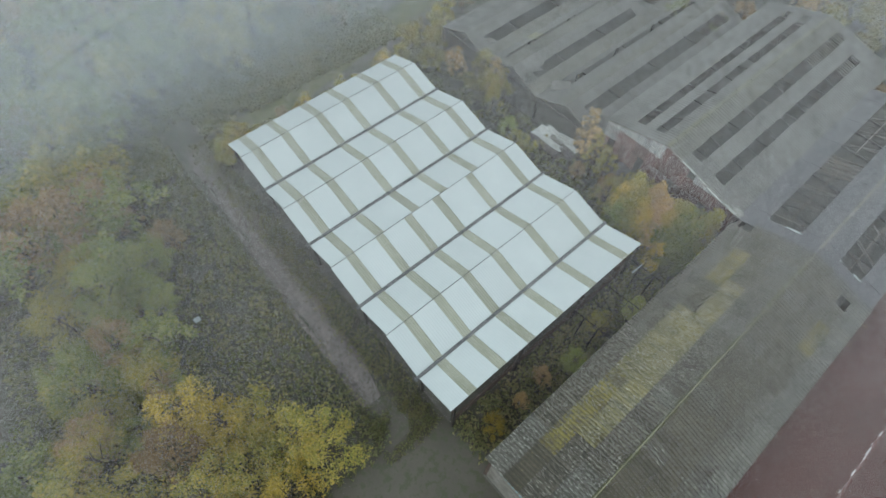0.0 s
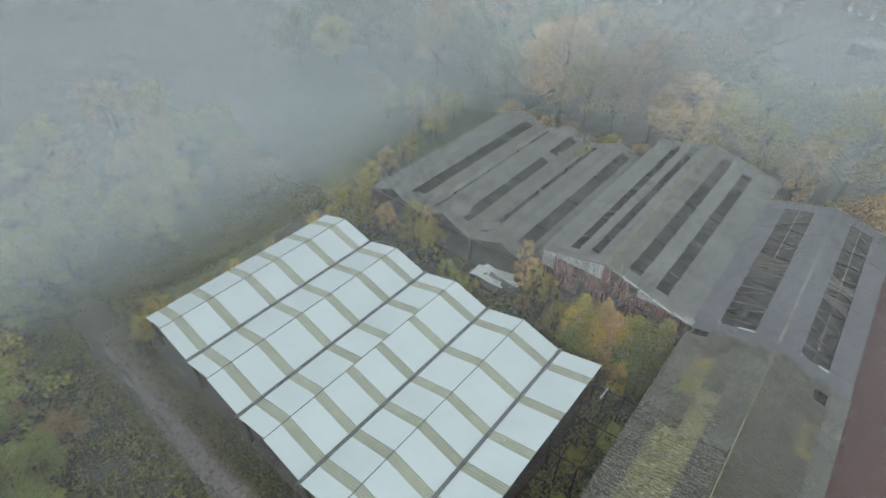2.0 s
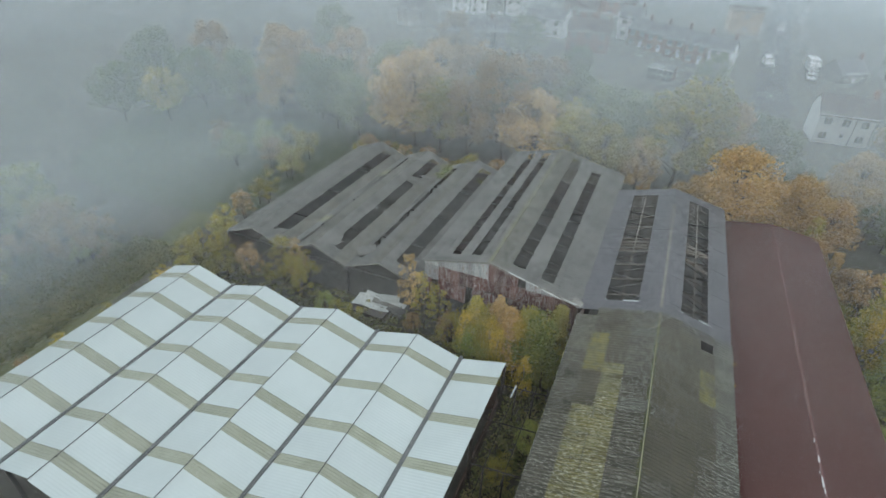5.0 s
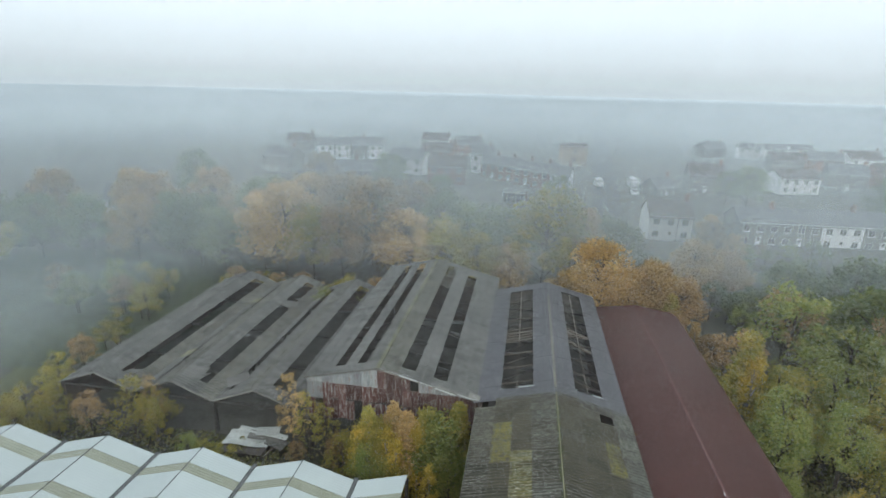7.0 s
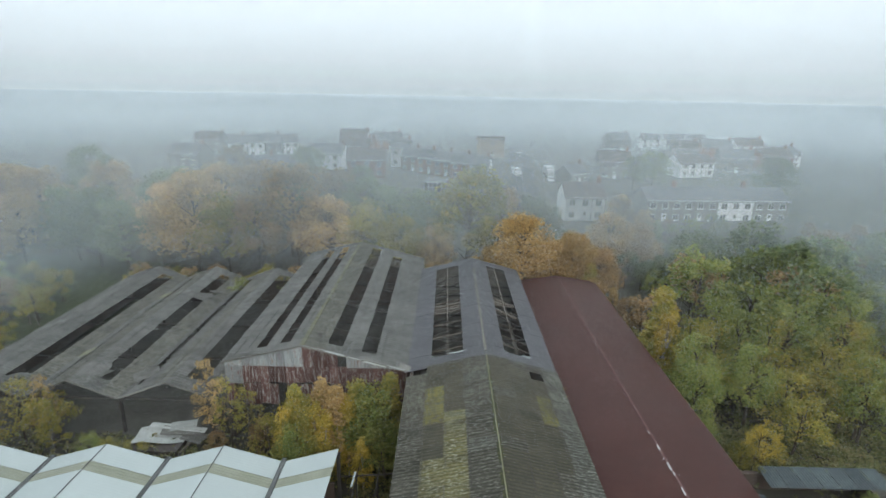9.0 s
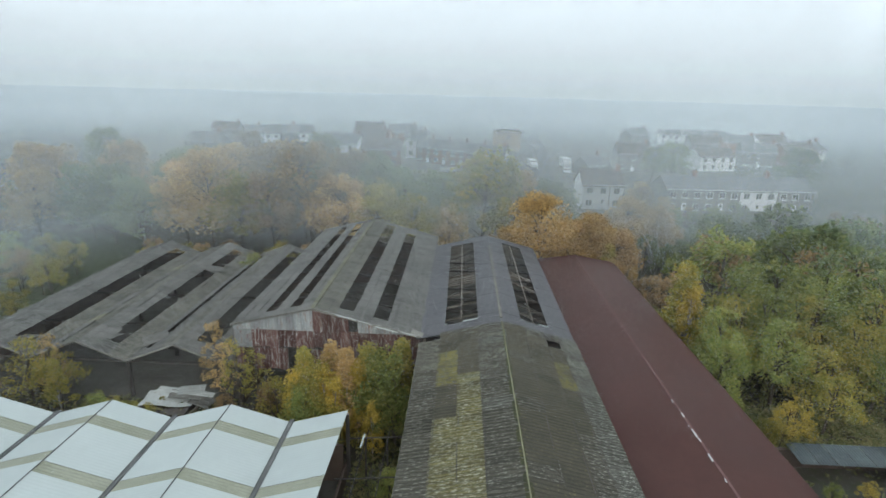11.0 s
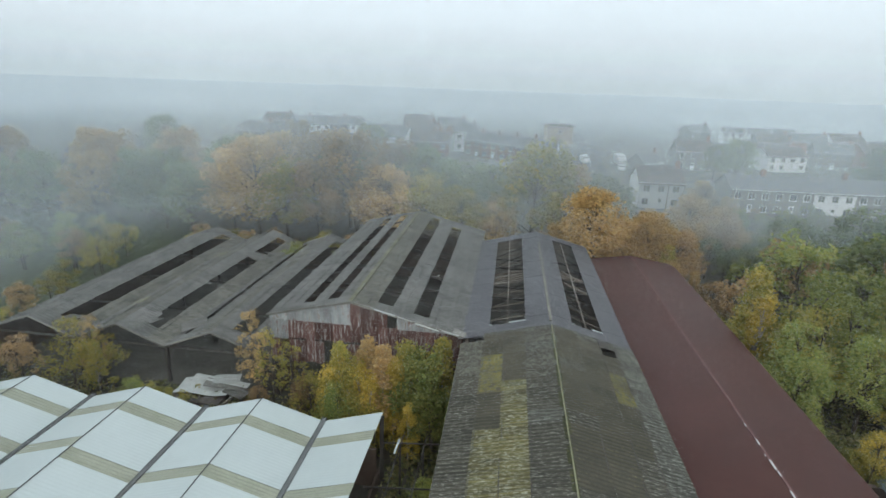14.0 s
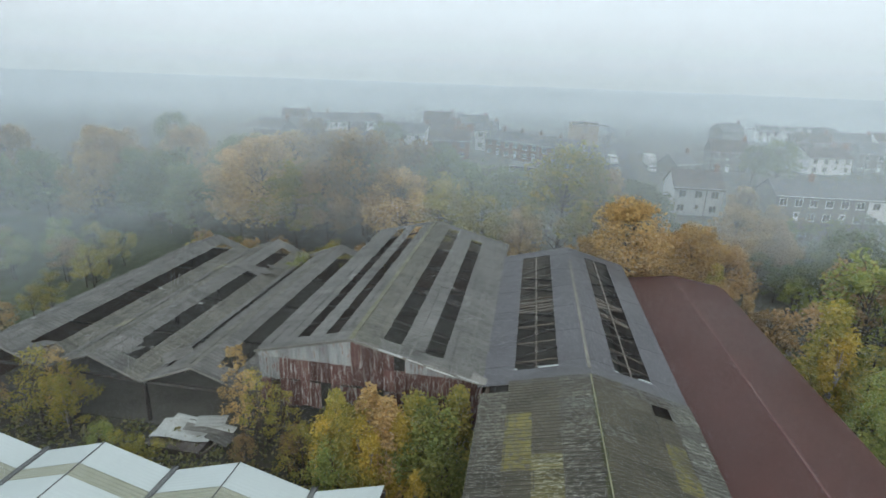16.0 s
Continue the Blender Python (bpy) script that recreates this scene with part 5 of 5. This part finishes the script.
# thicket in front of the rusty gable
for key, x, y, s in (("gold_broad", -39.5, 34.5, 0.6), ("rust_broad", -36.0, 35.5, 0.6), ("gold_broad", -31.6, 36.0, 0.8), ("sparse_orange", -31.0, 36.2, 0.85), ("birch_gold", -30.5, 35.6, 0.6), ("green_broad", -26.5, 33.4, 0.4), ("gold_broad", -23.6, 33.0, 0.48), ("sparse_orange", -19.2, 37.0, 1.0),
                     ("sparse_orange", -18.4, 36.6, 0.8), ("rust_broad", -18.3, 35.0, 0.35), ("sparse_gold", -17.3, 36.0, 0.95), ("sparse_gold", -16.0, 35.9, 0.85), ("rust_broad", -14.8, 34.8, 0.5), ("gold_broad", -13.2, 35.0, 0.62), ("birch_yellow", -12.7, 34.2, 0.72), ("birch_gold", -11.9, 34.6, 0.92)):
    plant(key, x, y, s)
for key, x, y, s in (("green_broad", -11.8, 33.2, 0.62), ("gold_broad", -11.4, 35.3, 0.9), ("birch_gold", -10.9, 33.0, 0.72), ("birch_yellow", -10.4, 33.6, 0.85), ("birch_orange", -9.9, 34.7, 0.98), ("birch_yellow", -9.5, 33.0, 0.8), ("gold_broad", -9.2, 32.6, 0.55), ("birch_orange", -9.0, 33.6, 0.98),
                     ("yellow_broad", -8.6, 35.2, 0.85), ("birch_yellow", -8.2, 33.6, 0.92), ("birch_gold", -7.6, 34.4, 1.0), ("gold_broad", -7.4, 35.6, 0.95), ("birch_yellow", -7.0, 32.2, 0.62), ("willow_green", -6.7, 34.4, 0.93), ("green_broad", -6.0, 33.6, 0.72), ("birch_gold", -5.4, 36.2, 0.95)):
    plant(key, x, y, s)
# beside the frame
for key, x, y, s in (("yellow_broad", -6.0, 12.3, 0.34), ("birch_orange", -5.9, 14.9, 0.42), ("green_broad", -5.4, 20.5, 0.42), ("gold_broad", -6.2, 24.5, 0.35), ("willow_green", -5.2, 27.0, 0.45), ("rust_broad", -6.4, 17.6, 0.35)):
    plant(key, x, y, s)
# golden trees on the near bank
for key, x, y, s in (("gold_broad", -12.4, 1.6, 0.95), ("gold_broad", -15.2, -0.6, 0.95), ("yellow_broad", -17.6, -2.5, 0.95), ("gold_broad", -14.0, -3.6, 1.0), ("yellow_broad", -20.4, -4.0, 1.0), ("gold_broad", -24.8, -4.2, 0.9),
                     ("rust_broad", -18.0, -6.5, 0.95), ("gold_broad", -22.3, -9.0, 1.0), ("green_broad", -26.6, -9.4, 1.0), ("yellow_broad", -11.0, -1.8, 0.85), ("gold_broad", -16.5, -9.5, 1.0), ("rust_broad", -28.8, -6.0, 0.9),
                     ("green_broad", -31.9, -4.6, 1.0), ("green_broad", -34.5, -1.0, 0.7), ("rust_broad", -35.2, 1.0, 0.65), ("gold_broad", -33.5, -7.8, 0.9), ("yellow_broad", -12.0, -6.0, 0.95), ("gold_broad", -19.5, -12.5, 1.0), ("green_broad", -24, -14, 1.1), ("gold_broad", -9.0, -5.5, 0.9)):
    plant(key, x, y, s)
# wood to the west
wood = random.Random(31)
for k in range(150):
    for _ in range(30):
        x, y = wood.uniform(-88, -40), wood.uniform(-24, 34)
        if (x < -51 or y < 1) and not (x > -54 and 4 < y < 11) and (y < 6 or wood.random() < 0.28):
            break
    key, s = wood.choice(["wood_green", "wood_green", "wood_rust", "wood_gold", "wood_gold"]), wood.uniform(0.8, 1.2)
    if x > -60:
        plant(key, x, y, s, group="wood west of the sheds")
    else:
        FAR_WEST.append((key, x, y, s))
wood_mass("distant_wood", FAR_WEST, "misty autumn wood west of the sheds")
# young trees along the edge of the bank
for k in range(34):
    u = wood.uniform(0, 1)
    x = -52 + 30 * u
    y = 2.0 - 5.0 * u - abs(wood.gauss(0, 3.4)) - (1.5 if u > 0.8 else 0)
    plant(wood.choice(["gold_broad", "green_broad", "wood_gold", "wood_green", "rust_broad"]), x, y, wood.uniform(0.5, 0.85), group="trees on the near bank")
for key, x, y, s in (("gold_broad", -41.6, 10.4, 0.6), ("yellow_broad", -42.4, 12.0, 0.55)):
    plant(key, x, y, s, group="bushes beside the white shed")
for k in range(15):
    x, y = -42.3 - wood.uniform(0, 1.0) - 0.03 * k, 11.0 + 2.0 * k + wood.uniform(-0.7, 0.7)
    plant(wood.choice(["gold_broad", "yellow_broad", "rust_broad", "gold_broad"]), x, y, wood.uniform(0.26, 0.44), group="bushes beside the white shed")
for key, x, y, s in (("gold_broad", -44.5, 40, 0.6), ("rust_broad", -45.5, 44, 0.6), ("gold_broad", -46, 49, 0.65), ("gold_broad", -44.0, 35.5, 0.55), ("gold_broad", -57.5, 20.5, 0.6), ("rust_broad", -60, 27, 0.55), ("green_broad", -54, 30, 0.45)):
    plant(key, x, y, s)
# east wood along the red shed
for key, x, y, s in (("rust_broad", 9.0, 62.6, 0.75), ("birch_gold", 15.9, 62.5, 0.95), ("rust_broad", 16.4, 60.8, 0.8), ("gold_broad", 16.6, 51.0, 0.7), ("green_broad", 17.3, 36.2, 0.5), ("birch_orange", 17.4, 58.0, 0.75), ("rust_broad", 17.6, 55.5, 0.8), ("birch_gold", 17.9, 46.6, 1.38),
                     ("willow_green", 18.3, 39.6, 0.85), ("birch_yellow", 18.4, 45.8, 1.2), ("birch_gold", 18.6, 47.6, 1.3), ("green_broad", 19.8, 42.6, 1.0), ("gold_broad", 20.2, 34.8, 0.4), ("gold_broad", 20.6, 43.8, 1.05), ("green_broad", 21.0, 30.0, 0.2), ("yellow_broad", 21.6, 35.4, 0.62)):
    plant(key, x, y, s)
for key, x, y, s in (("green_broad", 22.0, 47.0, 1.25), ("gold_broad", 22.0, 45.5, 1.15), ("green_broad", 23.3, 41.0, 1.0), ("yellow_broad", 23.5, 30.2, 0.22), ("green_broad", 24.6, 45.2, 1.15), ("gold_broad", 25.2, 37.8, 0.85), ("gold_broad", 26.0, 43.5, 1.15), ("green_broad", 26.0, 31.0, 0.25),
                     ("green_broad", 28.5, 46.5, 1.2), ("gold_broad", 28.6, 40.0, 1.05), ("green_broad", 31.5, 38.0, 1.0), ("gold_broad", 32.0, 44.0, 1.15), ("green_broad", 35, 34.5, 0.9), ("gold_broad", 36, 41, 1.1), ("green_broad", 36.5, 47, 1.2), ("gold_broad", 40, 44, 1.1)):
    plant(key, x, y, s)
for k in range(110):
    x, y = wood.uniform(18.5, 84), wood.uniform(50, 97)
    if x < 33 and y > 74:
        x += 16
    if x < 27.5 and y < 66 and k % 3:
        x += 12
    s = wood.uniform(0.9, 1.2) if x < 25 else wood.uniform(1.15, 1.5) if y < 62 else wood.uniform(1.0, 1.3) if y < 74 else wood.uniform(0.6, 0.85)
    if x < 33 and y > 66:
        s *= 0.55
    if y > 82:
        s *= 0.6
    key = wood.choice(["wood_dark", "wood_dark", "wood_green", "wood_green", "wood_rust"])
    if y < 68 and x < 60:
        plant(key, x, y, s, group="wood east of the sheds")
    else:
        FAR_EAST.append((key, x, y, s))
wood_mass("distant_wood", FAR_EAST, "misty green wood between sheds and town")
# belt behind the sheds
for key, x, y, s in (("big_dark", -94.0, 76.8, 1.13), ("big_dark", -86.0, 62.0, 0.9), ("big_rust", -85.6, 82.8, 1.13), ("big_gold", -80.0, 66.0, 0.8), ("big_dark", -79.3, 73.8, 1.03), ("big_dark", -75.0, 110.0, 1.1), ("big_orange", -73.1, 88.8, 1.13), ("big_dark", -71.5, 75.8, 0.98),
                     ("big_rust", -65.7, 84.8, 1.13), ("big_orange", -62.6, 74.8, 1.03), ("rust_broad", -62.0, 60.0, 0.8), ("big_rust", -58.4, 88.8, 1.13), ("green_broad", -57.5, 56.0, 0.8), ("big_dark", -57.4, 78.8, 1.03), ("green_broad", -54.0, 61.0, 0.85), ("big_dark", -52.7, 76.4, 1.08),
                     ("rust_broad", -51.5, 58.0, 0.8), ("big_rust", -50.0, 120.0, 1.0), ("gold_broad", -49.5, 62.0, 0.9), ("gold_broad", -47.6, 57.0, 0.75)):
    plant(key, x, y, s, group="belt of trees behind the sheds")
for key, x, y, s in (("big_dark", -47.4, 74.8, 0.98), ("big_dark", -45.9, 84.8, 1.18), ("big_orange", -42.0, 77.0, 1.15), ("big_orange", -37.5, 75.6, 1.32), ("big_orange", -37.5, 86.8, 1.24), ("big_dark", -35.0, 130.0, 1.0), ("big_gold", -32.9, 75.0, 1.03), ("big_rust", -31.3, 84.8, 1.24),
                     ("big_rust", -28.3, 75.2, 1.03), ("big_dark", -26.0, 82.8, 1.24), ("big_rust", -22.9, 76.0, 1.37), ("big_rust", -20.3, 84.8, 1.18), ("big_dark", -20.0, 115.0, 0.8), ("big_orange", -18.1, 75.0, 1.05), ("big_dark", -15.1, 82.8, 1.18), ("big_gold", -13.1, 74.8, 0.95),
                     ("big_dark", -9.8, 81.3, 1.08), ("big_gold", -7.6, 74.1, 0.82), ("big_dark", -4.1, 81.8, 1.03), ("big_orange", -3.0, 73.8, 0.72)):
    plant(key, x, y, s, group="belt of trees behind the sheds")
for key, x, y, s in (("big_gold", 1.4, 77.3, 1.34), ("big_orange", 4.2, 65.4, 0.7), ("big_dark", 6.0, 128.0, 0.7), ("big_rust", 6.2, 80.8, 1.03), ("big_orange", 7.9, 64.6, 1.1), ("big_orange", 11.3, 65.4, 0.78), ("big_dark", 12.6, 82.8, 0.93), ("big_orange", 14.1, 64.8, 0.87),
                     ("big_dark", 17.3, 80.8, 0.5), ("big_rust", 17.4, 65.2, 0.66), ("big_orange", 22.2, 75.8, 0.89), ("big_rust", 25.7, 77.3, 0.7), ("big_orange", 28.8, 79.8, 0.57), ("big_rust", 31.5, 98.0, 0.5), ("big_orange", 31.5, 101.0, 0.55), ("big_rust", 33.0, 92.0, 0.5),
                     ("big_dark", 48, 142, 0.8), ("big_dark", 52, 139, 0.95), ("big_dark", 75.0, 125.0, 1.0)):
    plant(key, x, y, s, group="belt of trees behind the sheds")


# bushes along the back of the sheds
for k in range(20):
    x, y = -44 + 2.45 * k + wood.uniform(-0.8, 0.8), wood.uniform(66.4, 68.6)
    plant(wood.choice(["rust_broad", "gold_broad", "wood_green", "wood_rust"]), x, y, wood.uniform(0.42, 0.62), group="bushes behind the sheds")


# ---- scrub ----
def scrub(name, n, boxes, leaf, size, label, seed, z0=0.0):
    r = random.Random(seed)
    g = Geo()
    for _ in range(n):
        x0, y0, x1, y1 = r.choice(boxes)
        x, y = r.uniform(x0, x1), r.uniform(y0, y1)
        if noise.noise(Vector((x * 0.35, y * 0.35, seed))) < -0.42:
            continue
        h = 0.25 + 0.55 * max(0, noise.noise(Vector((x * 0.5, y * 0.5, seed + 4))) + 0.4)
        leaf_cloud(g, r, [(x, y, terrain(x, y) + z0 + h * 0.5, h)], 8, size)
    tagged(part(name, g.mesh(name, leaf)), label, "undergrowth", kind="stuff")


scrub("brambles", 21000, [(-46, -14, -10, 5.5), (-50, -14, -44, 6), (-62, -14, -50, 34), (-43.4, 10, -41.6, 36), (-62, 8, -51, 34), (-53, 10, -46.5, 36)], L_SCRUB, 0.16, "dark tangled brambles and weeds on the bank", 3)
scrub("weeds", 3600, [(-41, 31, -9, 37), (-8, 10, -4.6, 36), (17, 20, 40, 60), (16.2, 34, 30, 50)], L_SCRUB, 0.15, "low dark weeds between the buildings", 5)
scrub("rough_weeds", 1500, [(18.5, 33.8, 34, 40)], L_SCRUB, 0.13, "rough weeds round the fallen timbers", 14)
scrub("verge_weeds", 2200, [(-46, 7.7, -12, 8.6), (-46, 8.6, -12, 9.9), (-48, 5.2, -11, 5.9), (-12, 5.0, -9, 9.5)], L_SCRUB, 0.09, "sparse brown weeds along the concrete path", 12)
scrub("roof_weeds", 110, [(-21.5, 60, -18.5, 64.5), (-27.6, 59.5, -25.6, 63)], L_GREEN, 0.12, "green saplings growing in the roof valley", 8, 3.2)

def plastic_sheet():
    g = Geo()
    n = 6
    g.v = [(-28.2 + 0.09 * i, -0.6 + 0.1 * j, 0.55 + 0.25 * noise.noise(Vector((i * 0.7, j * 0.7, 3)))) for j in range(n) for i in range(n)]
    g.f = [(j * n + i, j * n + i + 1, (j + 1) * n + i + 1, (j + 1) * n + i) for j in range(n - 1) for i in range(n - 1)]
    me = g.mesh("plastic_sheet", M_WHITE, True)
    tagged(part("plastic_sheet", me), "crumpled white plastic sheet caught in brambles", "litter").modifiers.new("thick", "SOLIDIFY").thickness = 0.01


plastic_sheet()

scrub("eaves_weeds", 16, [(6.75, 30, 7.0, 40)], L_YELLOW, 0.07, "small yellow weeds rooted along the eaves", 9, 4.75)
scrub("gutter_moss", 40, [(-4.6, 36, -4.3, 60)], L_SCRUB, 0.07, "moss and weeds in the gutter between roofs", 10, 5.75)

# ---- added haze ----
def haze_shell(out, density):
    """A thin upright sheet, added to stand in for haze all round the works, out metres beyond them."""
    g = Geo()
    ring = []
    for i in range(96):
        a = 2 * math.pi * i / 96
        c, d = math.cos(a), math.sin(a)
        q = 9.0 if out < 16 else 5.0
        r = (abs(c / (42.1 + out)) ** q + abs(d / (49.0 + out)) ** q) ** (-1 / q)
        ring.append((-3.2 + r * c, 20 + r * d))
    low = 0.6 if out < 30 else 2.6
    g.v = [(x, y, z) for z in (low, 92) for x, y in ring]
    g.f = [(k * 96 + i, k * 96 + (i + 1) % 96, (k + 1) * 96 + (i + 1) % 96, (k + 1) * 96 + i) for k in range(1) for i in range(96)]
    tagged(part("backdrop", g.mesh("backdrop", veil_mat("mist", density, low, 42.0 if out < 50 else 26.0 + 0.13 * out, 7.0 if out < 15 else 12.0 if out < 60 else 16.0), True)), "see-through shell added as haze over wood and town", "mist", kind="structure")


def haze_layer(height, cover, steps, spokes, matter):
    """A level layer of fine streaks, added to stand in for haze; they spread out from a shaft left open for the camera.
    steps: (distance, share of the full cover).
    """
    cx, cy = -1.7, 3.4
    radii, share = zip(*steps)
    a = np.arange(spokes) * (2 * math.pi / spokes)
    c, d = np.cos(a), np.sin(a)
    co = []
    for r, q in zip(radii, share):
        half = r * math.pi / spokes * cover * q
        for k in (-1, 1):
            co.append(np.stack([cx + r * c - k * half * d, cy + r * d + k * half * c, np.full(spokes, height)], 1))
    n = len(co)
    v = np.stack(co, 1).reshape(-1, 3)
    base = np.arange(spokes) * n
    f = np.concatenate([np.stack([base + 2 * i, base + 2 * i + 1, base + 2 * i + 3, base + 2 * i + 2], 1) for i in range(n // 2 - 1)])
    me = bpy.data.meshes.new("backdrop")
    me.from_pydata(v.tolist(), [], f.tolist())
    me.materials.append(matter)
    tagged(part("backdrop", me), "level layer of fine streaks added as haze", "mist", kind="stuff")


def haze_matter(name, colour):
    m = bpy.data.materials.new(name)
    m.use_nodes = True
    n, l = m.node_tree.nodes, m.node_tree.links
    n.remove(n["Principled BSDF"])
    d, tl, mix = n.new("ShaderNodeBsdfDiffuse"), n.new("ShaderNodeBsdfTranslucent"), n.new("ShaderNodeMixShader")
    for k in (d, tl):
        k.inputs[0].default_value = (*colour, 1)
    l.new(d.outputs[0], mix.inputs[1])
    l.new(tl.outputs[0], mix.inputs[2])
    l.new(mix.outputs[0], n["Material Output"].inputs[0])
    return m


M_HAZE = haze_matter("haze_streaks", (0.60, 0.585, 0.58))
M_LOW_HAZE = haze_matter("low_haze", (0.80, 0.85, 0.86))
M_FAR_HAZE = haze_matter("far_haze", (0.76, 0.825, 0.86))
OPEN_SHAFT = ((3, 0.0), (5, 0.5), (9, 1.0), (40, 1.0), (200, 1.0), (420, 0.0))
for height, cover in ((36.4, 0.055), (34.2, 0.055), (31.6, 0.055), (29.0, 0.05), (26.4, 0.045)):
    haze_layer(height, cover, OPEN_SHAFT, 9000, M_HAZE)
# thin haze streaks added over the derelict sheds, and a closed layer hiding far ground
haze_layer(9.7, 0.06, ((20, 0.0), (34, 0.6), (50, 1.0), (62, 1.0), (68, 0.0)), 26000, M_LOW_HAZE)
haze_layer(3.2, 1.0, ((150, 0.0), (230, 0.3), (330, 0.75), (480, 1.0), (2800, 1.0)), 3000, M_FAR_HAZE)
# nested shells whose pale colour builds up as haze with distance
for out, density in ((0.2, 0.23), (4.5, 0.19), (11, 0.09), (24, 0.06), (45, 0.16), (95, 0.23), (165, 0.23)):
    haze_shell(out, density)
